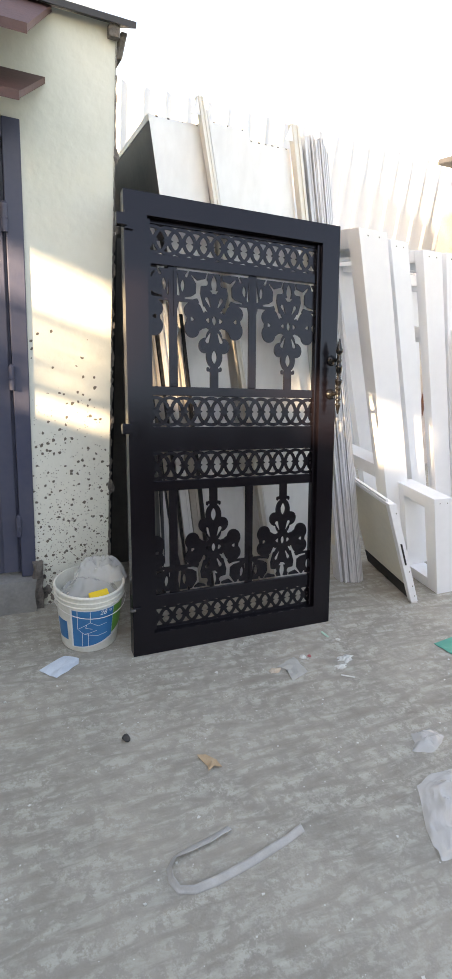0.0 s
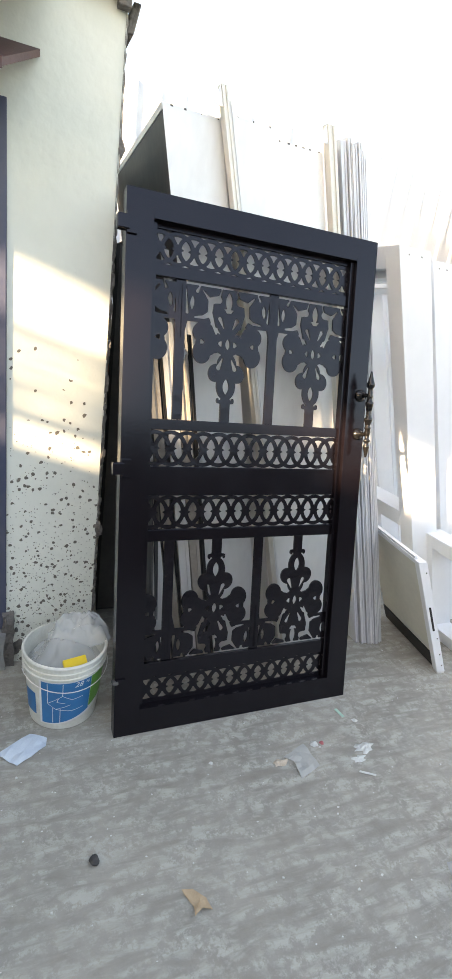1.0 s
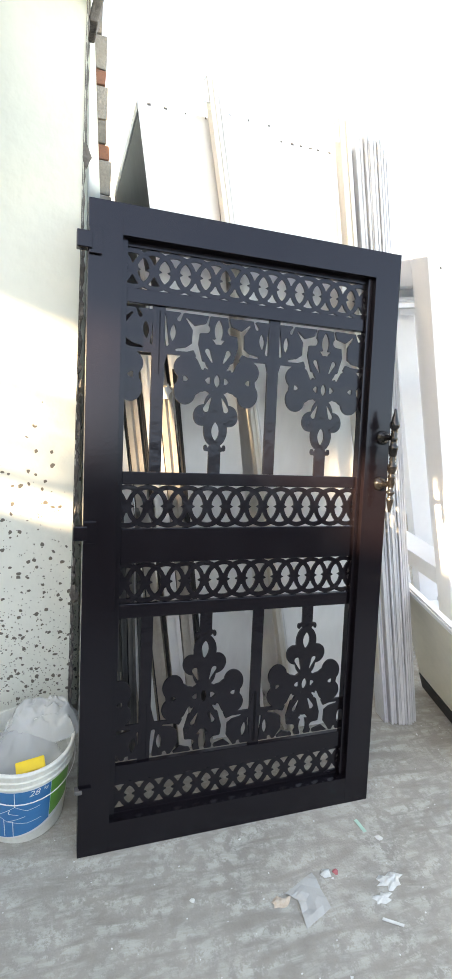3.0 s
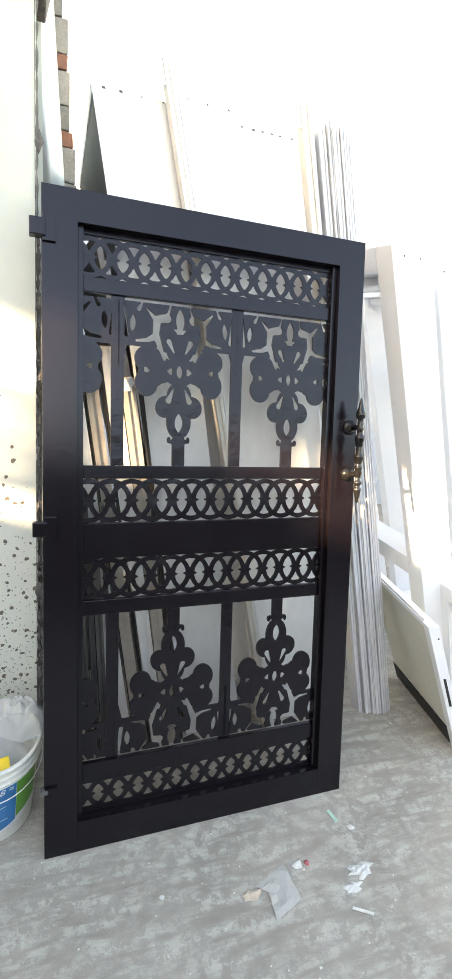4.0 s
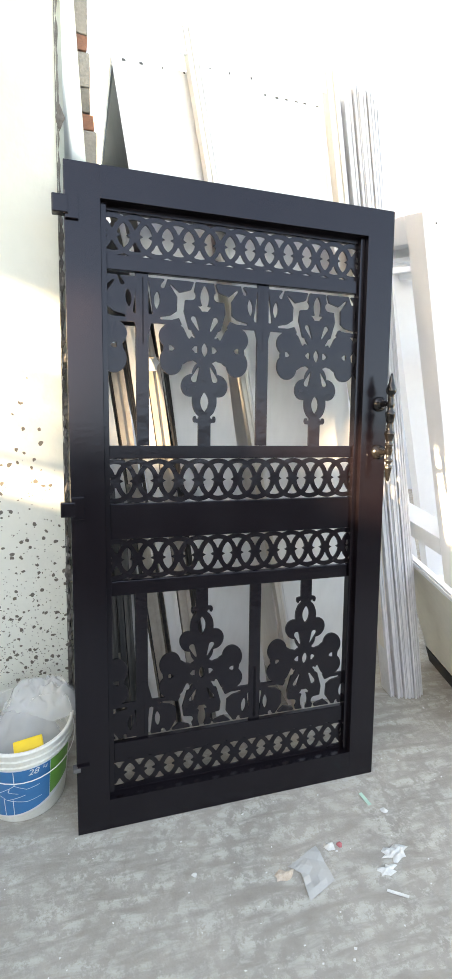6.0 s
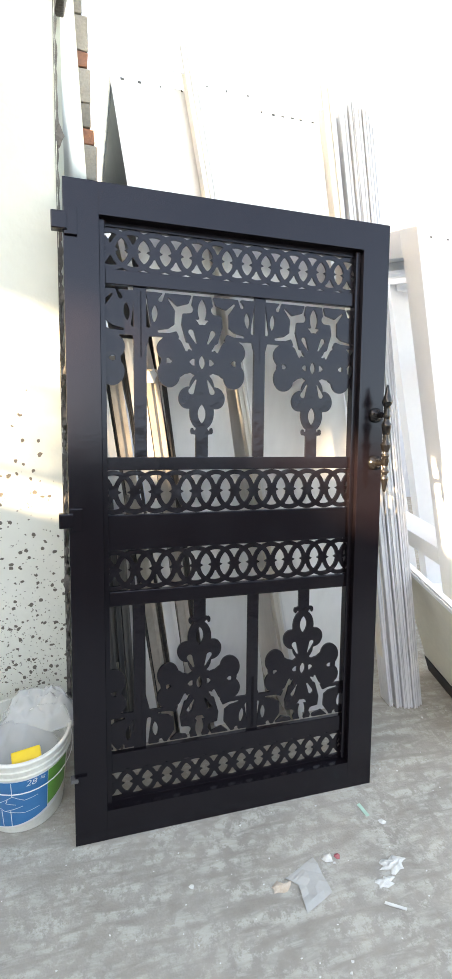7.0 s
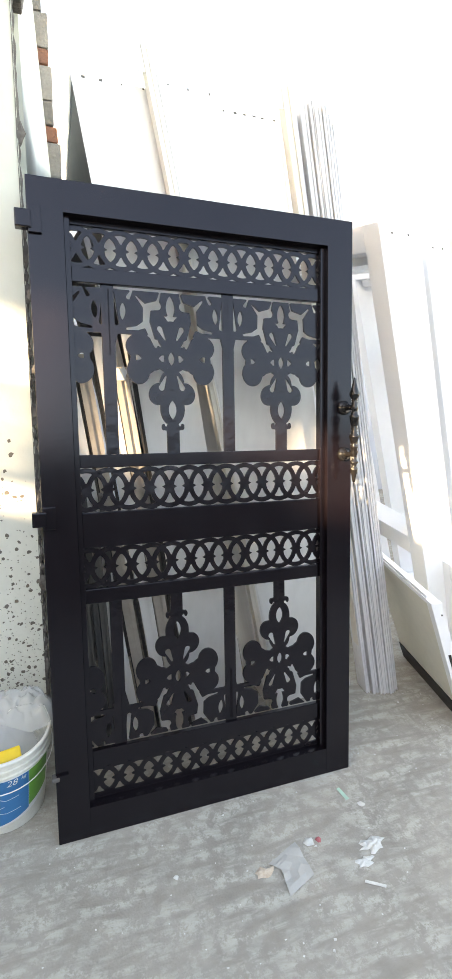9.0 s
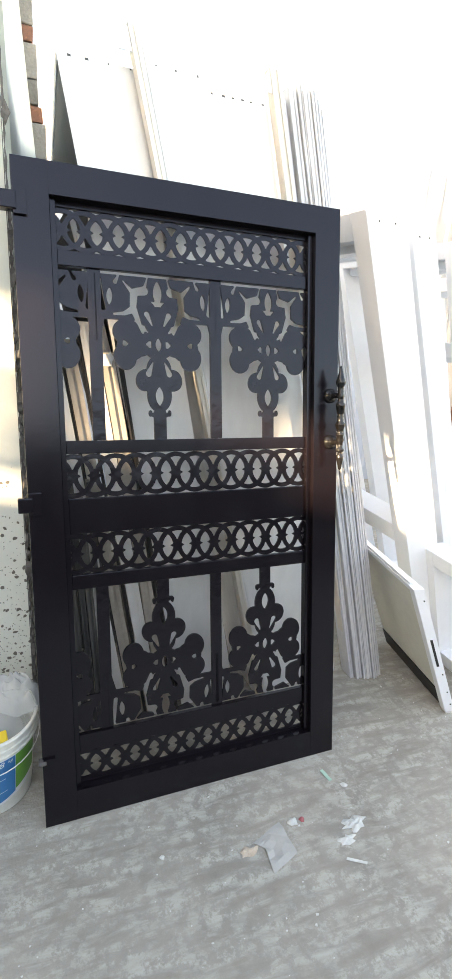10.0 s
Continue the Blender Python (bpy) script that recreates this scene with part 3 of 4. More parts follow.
def flower(flip):
    """The cast motif: hearts above and below a winged boss, on a stem, under a crown of leaves that spring from the bars."""

    def shape(u, w):
        a, y = np.abs(u), w * flip
        d = ell(a, y, 0, 0, 0.056, 0.047)
        for e in (
            # upper heart
            (0, 0.074, 0.046, 0.048), (0.042, 0.102, 0.037, 0.043, -18),
            # lower heart and its tail
            (0, -0.082, 0.042, 0.048), (0.046, -0.116, 0.033, 0.037, 20), (0, -0.165, 0.042, 0.058), (0, -0.215, 0.018, 0.030),
            # wing: root, upper lobe, lower lobe
            (0.064, 0.002, 0.050, 0.042), (0.104, 0.036, 0.047, 0.042, 10), (0.112, -0.042, 0.037, 0.043, -10), (0.092, -0.008, 0.046, 0.046),
        ):
            d = np.minimum(d, ell(a, y, *e))
        # crown, flare on the bar, stem, collar
        for b in ((0.130, 0.146, 0.074, 0.072), (0.040, 0.178, 0.070, 0.040), (0, -0.275, 0.0215, 0.055), (0, -0.231, 0.030, 0.0065)):
            d = np.minimum(d, slab2(a, y, *b))
        d = np.minimum(d, stroke(a, y, 0.204, 0.070, 0.204, 0.022, 0.028, 0.016))
        d = np.minimum(d, ell(a, y, 0.033, -0.226, 0.006, 0.011))
        for cut in (
            lens(a, y, 0, 0, 0.021, 0.044), np.maximum(slab2(a, y, 0.034, 0, 0.010, 0.011), np.abs(y) + 0.95 * a - 0.0420),
            np.maximum(slab2(a, y, 0.109, 0.001, 0.010, 0.009), np.abs(y) - 0.9 * (a - 0.099)), ell(a, y, 0.154, 0.002, 0.012, 0.008),
            lens(a, y, 0, 0.165, 0.030, 0.080), lens(a, y, 0, -0.169, 0.028, 0.064), lens(a, y, 0.157, 0.146, 0.019, 0.056, 4),
            stroke(a, y, 0.037, 0.096, 0.020, 0.062, 0.0095, 0.003), stroke(a, y, 0.0355, -0.095, 0.020, -0.058, 0.0105, 0.003),
            # between heart, wing and leaf
            stroke(a, y, 0.144, 0.091, 0.110, 0.095, 0.004, 0.007), stroke(a, y, 0.110, 0.095, 0.080, 0.110, 0.007, 0.012), stroke(a, y, 0.080, 0.110, 0.052, 0.038, 0.012, 0.005),
            stroke(a, y, 0.082, 0.112, 0.078, 0.160, 0.011, 0.013), stroke(a, y, 0.080, 0.160, 0.112, 0.195, 0.009, 0.003), stroke(a, y, 0.076, 0.164, 0.045, 0.170, 0.012, 0.015), stroke(a, y, 0.034, 0.208, 0.041, 0.184, 0.003, 0.005),
            # beside the bar, at the leaf's tip, and below its root
            stroke(a, y, 0.188, 0.198, 0.178, 0.108, 0.006, 0.008), stroke(a, y, 0.126, 0.212, 0.138, 0.190, 0.003, 0.007), stroke(a, y, 0.163, 0.066, 0.162, 0.020, 0.002, 0.014),
        ):
            d = np.maximum(d, -cut)
        return d

    return shape


for flip, zc, top, low, centres in ((1, 1.592, 1.8150, 1.2790, (0.030, 0.4330, 0.839)), (-1, 0.4875, 0.7900, 0.2800, (0.022, 0.4280, 0.826))):
    for xc in centres:
        u0, u1 = max(-0.204, 0.1215 - xc), min(0.204, 0.9895 - xc)
        ends = (low - zc, top - 0.011 - zc) if flip > 0 else (low + 0.011 - zc, top - zc)
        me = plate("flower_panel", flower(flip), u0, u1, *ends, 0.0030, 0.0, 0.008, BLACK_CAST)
        ob = part("flower_panel", me, None, gate, "scrolled cast flower")
        ob.location = (xc, LY - 0.001, zc)

for z, h, out in ((1.972, 0.078, 0.034), (1.087, 0.070, 0.030), (0.236, 0.020, 0.012)):
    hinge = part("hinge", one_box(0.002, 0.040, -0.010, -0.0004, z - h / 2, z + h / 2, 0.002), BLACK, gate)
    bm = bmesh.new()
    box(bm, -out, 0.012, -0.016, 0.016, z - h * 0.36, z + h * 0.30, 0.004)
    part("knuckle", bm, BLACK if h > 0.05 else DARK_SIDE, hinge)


def turned_handle(side):
    """A turned pull with two stalks on round roses; side -1 stands before the face, +1 behind it."""
    y = -0.062 if side < 0 else GD + 0.062
    prof = [(0.0, 0.0), (0.005, 0.004), (0.008, 0.02), (0.013, 0.045), (0.014, 0.052), (0.009, 0.060), (0.009, 0.066), (0.015, 0.072), (0.015, 0.078), (0.009, 0.084),
            (0.011, 0.10), (0.014, 0.112), (0.011, 0.124), (0.014, 0.128), (0.014, 0.134), (0.010, 0.140), (0.013, 0.150), (0.018, 0.166), (0.019, 0.172), (0.011, 0.180),
            (0.013, 0.186), (0.010, 0.191), (0.013, 0.197), (0.010, 0.203), (0.013, 0.210), (0.017, 0.235), (0.018, 0.243), (0.012, 0.248), (0.011, 0.262), (0.014, 0.27),
            (0.011, 0.28), (0.012, 0.29), (0.010, 0.294), (0.012, 0.298), (0.010, 0.303), (0.017, 0.312), (0.019, 0.322), (0.013, 0.336), (0.008, 0.356), (0.004, 0.376), (0.0, 0.381)]
    rod = part("pull_handle", lathe(prof, 16, Matrix.Translation((1.082, y, 1.155))), IRON, gate, "glossy turned black pull handle", smooth=True)
    turn = pose(0, 0, 0, 90 if side < 0 else -90)
    face = 0.0 if side < 0 else GD
    for z in (1.258, 1.430):
        stalk = [(0.0, 0.001), (0.026, 0.001), (0.027, 0.006), (0.020, 0.010), (0.018, 0.016), (0.012, 0.022), (0.009, 0.030), (0.011, 0.040), (0.008, 0.050), (0.008, 0.062)]
        part("stalk", lathe(stalk, 16, Matrix.Translation((1.076, face, z)) @ turn), IRON, rod, smooth=True)


turned_handle(-1)
turned_handle(1)

# ---- stacked sheets and profiles behind the gate ----
LEAN = (-0.215, 0.10)


def metal_tray(x0, x1, y0, deep, top, torn, side=None, lean=LEAN, skew=0.0):
    """A folded galvanised tray: face, flanges and a rim; x0 and x1 are at the top, skew turns its flanges across."""
    tray = empty("metal_tray", None, "dull galvanised sheet metal tray leaning among stacked sheets", "metal sheet", group="stacked trays")
    a, b = x0 - lean[0] * top, x1 - lean[0] * top
    yy = y0 - lean[1] * top

    def flange(name, p0, p1, z0, z1, mat_p):
        bm = one_box(p0, p1, yy + 0.0035, yy + deep, z0, z1, shear=lean)
        for v in bm.verts:
            v.co.x += skew * max(0.0, v.co.y - lean[1] * v.co.z - yy)
        part(name, bm, mat_p, tray)

    part("face_sheet", one_box(a, b, yy, yy + 0.003, 0, top, shear=lean), GALV, tray)
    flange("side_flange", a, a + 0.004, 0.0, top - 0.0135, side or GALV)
    flange("side_flange", b - 0.004, b, 0.0, top - 0.0135, GALV)
    flange("rim", a - 0.004, a + 0.020, top - 0.024, top, GALV)
    part("edge_strip", one_box(a - 0.002, a + 0.011, yy - 0.0030, yy - 0.0004, 0, top - 0.001, shear=lean), GALV, tray)
    bm = bmesh.new()
    for k in range(torn):
        x, w = a + (b - a) * (k + rng.uniform(0.3, 0.7)) / torn, rng.uniform(0.0015, 0.006)
        box(bm, x - w, x + w, yy - 0.0012, yy - 0.0002, top - rng.uniform(0.003, 0.008), top - 0.0005, shear=lean)
    tagged(part("torn_edge", bm, DARK_SIDE, tray, "dark nibbled top edge"), kind="stuff")
    return tray


# first tray: shade on its overhanging left flange is put into a dark colour
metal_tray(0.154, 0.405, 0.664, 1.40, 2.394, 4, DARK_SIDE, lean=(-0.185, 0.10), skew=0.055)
metal_tray(0.418, 0.645, 0.662, 0.30, 2.420, 3)
metal_tray(0.648, 0.885, 0.674, 0.40, 2.386, 6)


def profile(x0, x1, y0, y1, top, name="metal_profile", label="long mill-finish aluminium profile leaning in a bundle", group="leaning profiles", mat_p=None, lean=LEAN, nose=0.0, base=0.0):
    """A long extrusion with a groove down its face; x0, x1, y0, y1 are at the top."""
    thing = empty(name, None, label, "metal profile", group=group)
    a, b = x0 - lean[0] * top, x1 - lean[0] * top
    ya, yb = y0 - lean[1] * top, y1 - lean[1] * top
    w = b - a
    bm = bmesh.new()
    box(bm, a, b, ya + 0.006, yb, base, top, 0.001, lean)
    part("body", bm, mat_p or ALU, thing)
    bm = bmesh.new()
    box(bm, a, a + w * 0.40, ya, ya + 0.0055, base, top - 0.002, shear=lean)
    part("face_strip", bm, mat_p or ALU, thing)
    bm = bmesh.new()
    box(bm, b - w * 0.32, b, ya + 0.001, ya + 0.0055, base, top - 0.002, shear=lean)
    part("face_strip", bm, mat_p or ALU, thing)
    if nose:
        bm = bmesh.new()
        vs = [bm.verts.new((x + lean[0] * z, y + lean[1] * z, z)) for y in (ya + 0.0056, ya + 0.010) for x, z in ((a - nose, top - 0.075), (a - 0.0005, top - 0.003), (a - 0.0005, top - 0.075))]
        for q in ((0, 2, 1), (3, 4, 5), (0, 1, 4, 3), (1, 2, 5, 4), (2, 0, 3, 5)):
            bm.faces.new([vs[k] for k in q])
        part("gusset", bm, GALV, thing)
    return thing


POST_LEAN = (-0.235, 0.10)
for x0, x1, y0, top, nose, mm in ((0.362, 0.388, 0.606, 2.492, 0.045, CHAMPAGNE), (0.3895, 0.420, 0.612, 2.448, 0.0, GALV), (0.868, 0.908, 0.640, 2.488, 0.050, CHAMPAGNE)):
    profile(x0, x1, y0, y0 + 0.045, top, nose=nose, mat_p=mm, label="pale champagne metal post leaning between metal sheets" if nose else "galvanised post leaning between metal sheets", group="leaning posts", lean=POST_LEAN)
for x0, x1, y0, top, foot in ((0.944, 0.963, 0.690, 2.425, 0.0), (0.965, 0.995, 0.680, 2.462, 0.0), (0.997, 1.016, 0.672, 2.475, 0.0), (1.018, 1.046, 0.664, 2.455, 0.0), (1.048, 1.068, 0.660, 2.465, 0.0), (1.070, 1.090, 0.664, 2.440, 0.0), (1.092, 1.112, 0.668, 2.415, 0.0)):
    profile(x0, x1, y0, y0 + 0.08, top, lean=(-0.207 + foot, 0.135))
# shaded bundle low behind the gate, towards the house corner
SHADED = (-0.155, 0.10)
# the black entries are strips put in for dark gaps between the profiles
for x0, x1, y0, top, mm in ((0.050, 0.116, 0.552, 1.56, GALV), (0.1185, 0.130, 0.558, 1.60, BLACK_TRIM_GAP), (0.132, 0.176, 0.548, 1.54, BROWN_STEEL), (0.1785, 0.190, 0.558, 1.58, BLACK_TRIM_GAP), (0.192, 0.244, 0.556, 1.60, GALV), (0.2465, 0.262, 0.558, 1.50, BLACK_TRIM_GAP), (0.264, 0.312, 0.540, 1.500, BROWN_STEEL), (0.3145, 0.331, 0.552, 1.56, BLACK_TRIM_GAP)):
    profile(x0, x1, y0, y0 + (0.012 if mm is BLACK_TRIM_GAP else 0.020), top, label="long metal profile leaning behind the gate, black where it stands for a shaded gap", group="shaded profiles", mat_p=mm, lean=SHADED)
# the outline's pointed top stands in for a spot of sun above the tag
tag = tagged(new("tag_and_sun_spot", mesh_of("tag_and_sun_spot", prism([(0.0, 0.0), (0.036, 0.0), (0.038, 0.018), (0.046, 0.030), (0.036, 0.040), (0.030, 0.058), (0.024, 0.042), (0.0, 0.041)], 0, 0.0008, Matrix.Translation((0.268, 0.5345, 1.455)) @ pose(0, 0, 0, 90)), LABEL_WHITE)), "white paper tag stuck on a metal profile, its pointed top a painted spot of sun", "tag")
for k, (x0, x1, y0, top) in enumerate(((0.098, 0.124, 0.43, 1.02), (0.132, 0.152, 0.45, 1.08), (0.162, 0.190, 0.44, 0.99), (0.200, 0.214, 0.46, 1.05))):
    profile(x0, x1, y0, y0 + 0.04, top, label="thin upright metal profile standing in shade behind the gate", group="upright profiles", mat_p=(SHEET_GREY, DARK_SIDE, SHEET_GREY, DARK_SIDE)[k], lean=(-0.07, 0.05))

# boards on edge between the house corner and the trays, the gap's shade in their dark colour
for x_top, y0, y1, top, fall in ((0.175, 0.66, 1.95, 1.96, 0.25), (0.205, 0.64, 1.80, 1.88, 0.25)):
    board = empty("dark_gap_board", None, "steel sheet board leaning by the house corner, its shade put into a dark grey", "metal sheet", group="dark boards")
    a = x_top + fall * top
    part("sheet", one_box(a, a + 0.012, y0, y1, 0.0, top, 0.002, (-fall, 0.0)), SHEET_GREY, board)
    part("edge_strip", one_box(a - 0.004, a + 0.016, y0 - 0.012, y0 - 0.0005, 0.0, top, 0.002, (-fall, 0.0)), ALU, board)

slab_m = Matrix(((1, 0, 0, 0), (0, 0, 1, 0), (0, 1, 0, 0), (0, 0, 0, 1)))
# added sheet whose dark colour stands in for shade deep in the gap
back = empty("dark_gap_board", None, "dark sheet added behind leaning profiles to stand for the shade in the gap", "metal sheet", group="dark boards")
part("sheet", prism([(0.085, 0.0), (0.400, 0.0), (0.128, 1.90), (0.085, 1.90)], 0.955, 0.967, slab_m), DARK_SIDE, back)
part("edge_strip", prism([(0.070, 0.0), (0.084, 0.0), (0.084, 1.90), (0.070, 1.90)], 0.950, 0.970, slab_m), BLACK_TRIM_GAP, back)

# ---- white frames leaning further along ----
def white_frame(x0, x1, y0, y1, top, slope, rail, face=WHITE, label="white powder-coated metal window frame leaning on its side", holes=True, sill=None):
    """A frame that stands along y and leans towards the bundle; x0, x1 are at the top, rail is the width of its members."""
    thing = empty("window_frame", None, label, "window frame", group="leaning white frames")
    sh = (-slope, 0.0)
    a, b = x0 + slope * top, x1 + slope * top
    part("front_stile", one_box(a, b, y0, y0 + rail, 0.0, top, 0.003, sh), face, thing)
    part("back_stile", one_box(a, b, y1 - rail, y1, 0.0, top, 0.003, sh), face, thing)
    part("head", one_box(a, b, y0 + rail + 0.0005, y1 - rail - 0.0005, top - rail * 0.9, top, 0.003, sh), face, thing)
    z = sill if sill else 0.0
    part("sill", one_box(a, b, y0 + rail + 0.0005, y1 - rail - 0.0005, z, z + rail * 0.9, 0.003, sh), face, thing)
    part("inner_lip", one_box(a + (b - a) * 0.30, b - (b - a) * 0.30, y0 + rail + 0.0006, y0 + rail + 0.025, 0.2, top - rail, 0.001, sh), face, thing)
    part("inner_lip", one_box(a + (b - a) * 0.30, b - (b - a) * 0.30, y0 + rail + 0.026, y1 - rail - 0.001, top - rail * 0.9 - 0.03, top - rail * 0.9 - 0.0006, 0.001, sh), face, thing)
    if holes:
        bm = bmesh.new()
        for fx in (0.3, 0.7):
            zz = top - 0.03
            box(bm, a + (b - a) * fx - 0.003, a + (b - a) * fx + 0.003, y0 - 0.0012, y0 - 0.0004, zz - 0.003, zz + 0.003, shear=sh)
        part("screw_hole", bm, BLACK_TRIM_GAP, thing)
    return thing


white_frame(1.167, 1.346, 0.38, 1.35, 2.045, 0.362, 0.10, sill=0.67)
white_frame(1.44, 1.56, 0.46, 1.35, 2.03, 0.375, 0.06)
white_frame(1.69, 1.83, 0.48, 1.40, 2.01, 0.36, 0.07)
white_frame(1.90, 2.03, 0.52, 1.45, 2.02, 0.34, 0.07)
white_frame(2.07, 2.20, 0.40, 1.45, 1.60, 0.34, 0.08)
white_frame(2.32, 2.48, 0.46, 1.45, 1.95, 0.32, 0.08)
white_frame(1.770, 1.915, 0.07, 0.42, 0.665, 0.33, 0.085, label="low white powder-coated frame leaning on taller frames")
for x0, x1, y0, top in ((1.055, 1.10, 0.80, 1.86), (1.102, 1.15, 0.84, 1.90), (1.152, 1.20, 0.88, 1.88)):
    profile(x0 + 0.06, x1 + 0.06, y0, y0 + 0.10, top, label="grey-white painted profile leaning beside white frames", group="grey profiles", mat_p=PANEL_GREY, lean=(-0.33, 0.05))

# small white leaf with a lock slot
leafp = empty("panel_leaf", pose(1.745, 0.02, 0, 0, 0, -8) @ pose(-1.70, -0.02, 0), "cream panel leaf with white edging and a black bottom strip", "door panel")
PS = (-0.46, 0.0)
part("panel", one_box(1.700, 1.722, 0.062, 0.56, 0.105, 0.635, 0.002, PS), CREAM_PANEL, leafp)
part("edge_rail", one_box(1.688, 1.738, 0.022, 0.0615, 0.012, 0.66, 0.003, PS), WHITE, leafp)
part("top_rail", one_box(1.690, 1.738, 0.0625, 0.56, 0.6355, 0.66, 0.003, PS), WHITE, leafp)
part("top_lip", one_box(1.696, 1.712, 0.0625, 0.56, 0.6605, 0.674, 0.002, PS), WHITE, leafp)
part("bottom_strip", one_box(1.696, 1.728, 0.062, 0.56, 0.012, 0.1045, 0.002, PS), BLACK_TRIM_GAP, leafp)
part("foot", one_box(1.690, 1.734, 0.024, 0.06, 0.0, 0.0118, 0.001, PS), GALV, leafp)
part("lock_slot", one_box(1.704, 1.716, 0.0200, 0.0216, 0.27, 0.41, shear=PS), BLACK_TRIM_GAP, leafp)
for z in (0.05, 0.12, 0.22, 0.60):
    part("screw", one_box(1.720, 1.726, 0.0203, 0.0216, z, z + 0.007, shear=PS), BLACK_TRIM_GAP, leafp)

# ---- bucket ----
BX, BY, BH = -0.172, 0.228, 0.315
bucket = empty("bucket", pose(BX, BY, 0), "dirty white plastic pail with a blue and green label", "bucket")


def pail_radius(z):
    return 0.134 + 0.028 * z / BH


prof = [(0.0, 0.006), (0.126, 0.006), (0.128, 0.0), (0.133, 0.003), (pail_radius(0.05), 0.05), (pail_radius(0.25), 0.25), (0.160, 0.252), (0.166, 0.254), (0.166, 0.260), (0.161, 0.262), (0.161, 0.276), (0.166, 0.278), (0.166, 0.283),
        (0.161, 0.285), (0.161, 0.300), (0.167, 0.303), (0.168, 0.311), (0.165, BH), (0.157, BH), (0.155, 0.300), (0.132, 0.02), (0.0, 0.018)]
part("pail", lathe(prof, 64), PAIL, bucket, smooth=False)


def patch(name, a0, a1, z0, z1, lift, mat_p, parent, low=None, label=""):
    """A printed field on the pail's curved side; low bends its lower edge."""
    bm = bmesh.new()
    cols = []
    steps = max(2, int(abs(a1 - a0) / 4))
    for k in range(steps + 1):
        f = k / steps
        a = radians(-98 + a0 + (a1 - a0) * f)
        zz = z0 if low is None else low(f)
        cols.append([bm.verts.new(((pail_radius(z) + lift) * math.cos(a), (pail_radius(z) + lift) * math.sin(a), z)) for z in (zz, z1)])
    for p, q in zip(cols, cols[1:]):
        bm.faces.new((p[0], q[0], q[1], p[1]))
    return part(name, bm, mat_p, parent, label, smooth=True)


label_ob = patch("label", -36, 80, 0.03, 0.245, 0.0012, LABEL_WHITE, bucket, low=lambda f: 0.028 + 0.07 * f * f, label="white-edged blue and green printed label")
patch("blue_field", -32, 43, 0.04, 0.240, 0.0022, LABEL_BLUE, label_ob, low=lambda f: 0.035 + 0.042 * f * f)
patch("green_field", 43.5, 78, 0.10, 0.240, 0.0022, LABEL_GREEN, label_ob, low=lambda f: 0.085 + 0.03 * f)
patch("blue_field", -72, -44, 0.06, 0.165, 0.0016, LABEL_BLUE, bucket)


def drawn(points, wide=0.0022):
    """A printed white line over the label: (angle, height) points."""
    bm = bmesh.new()
    for (a0, z0), (a1, z1) in zip(points, points[1:]):
        n = max(1, int(abs(a1 - a0) / 5))
        for k in range(n):
            ends = []
            for f in (k / n, (k + 1) / n):
                a, z = radians(-98 + a0 + (a1 - a0) * f), z0 + (z1 - z0) * f
                steep = abs(z1 - z0) > abs(a1 - a0) * 0.0026
                for s in (-1, 1):
                    aa, zz = (a + s * wide / 0.29, z) if steep else (a, z + s * wide / 2)
                    r = pail_radius(zz) + 0.0032
                    ends.append(bm.verts.new((r * math.cos(aa), r * math.sin(aa), zz)))
            bm.faces.new((ends[0], ends[1], ends[3], ends[2]))
    part("drawn_line", bm, LABEL_WHITE, label_ob)


drawn([(-22, 0.238), (-22, 0.138), (-10, 0.112), (12, 0.130)])
drawn([(0, 0.238), (0, 0.178), (-22, 0.138)])
drawn([(0, 0.178), (14, 0.155), (30, 0.160)])
drawn([(-14, 0.118), (-14, 0.042)])
drawn([(-3, 0.113), (-3, 0.040)])
drawn([(-10, 0.112), (14, 0.098), (32, 0.104)])
drawn([(-6, 0.165), (-8, 0.148), (4, 0.140)])


def wrapped_text(body, a0, z0, size):
    cu = bpy.data.curves.new("text", "FONT")
    cu.body, cu.size = body, size
    tmp = new("text", cu)
    me = bpy.data.meshes.new_from_object(tmp.evaluated_get(bpy.context.evaluated_depsgraph_get()))
    bpy.data.objects.remove(tmp)
    for v in me.vertices:
        z = z0 + v.co.y
        r = pail_radius(z) + 0.0034
        a = radians(-98 + a0) + (v.co.x + 0.25 * v.co.y) / r
        v.co = (r * math.cos(a), r * math.sin(a), z)
    me.materials.append(LABEL_WHITE)
    ob = new("printed_text", me)
    ob.parent = label_ob


wrapped_text("28", 16, 0.214, 0.034)
wrapped_text("kg", 33, 0.224, 0.018)
for a in (-168, 12):
    c, s = math.cos(radians(a)), math.sin(radians(a))
    part("ear", lathe([(0.0, 0.0), (0.014, 0.0), (0.014, 0.012), (0.0, 0.014)], 14, Matrix.Translation((0.155 * c, 0.155 * s, 0.245)) @ pose(0, 0, 0, 0, 90, a)), PAIL, bucket)
part("wire_handle", tube([(0.170 * math.cos(radians(a)), 0.170 * math.sin(radians(a)) - 0.012 * math.sin(radians((a + 168) / 180 * 180)), 0.245 - 0.03 * math.sin(radians(a + 168))) for a in range(-168, 13, 9)], 0.0018), GALV, bucket)


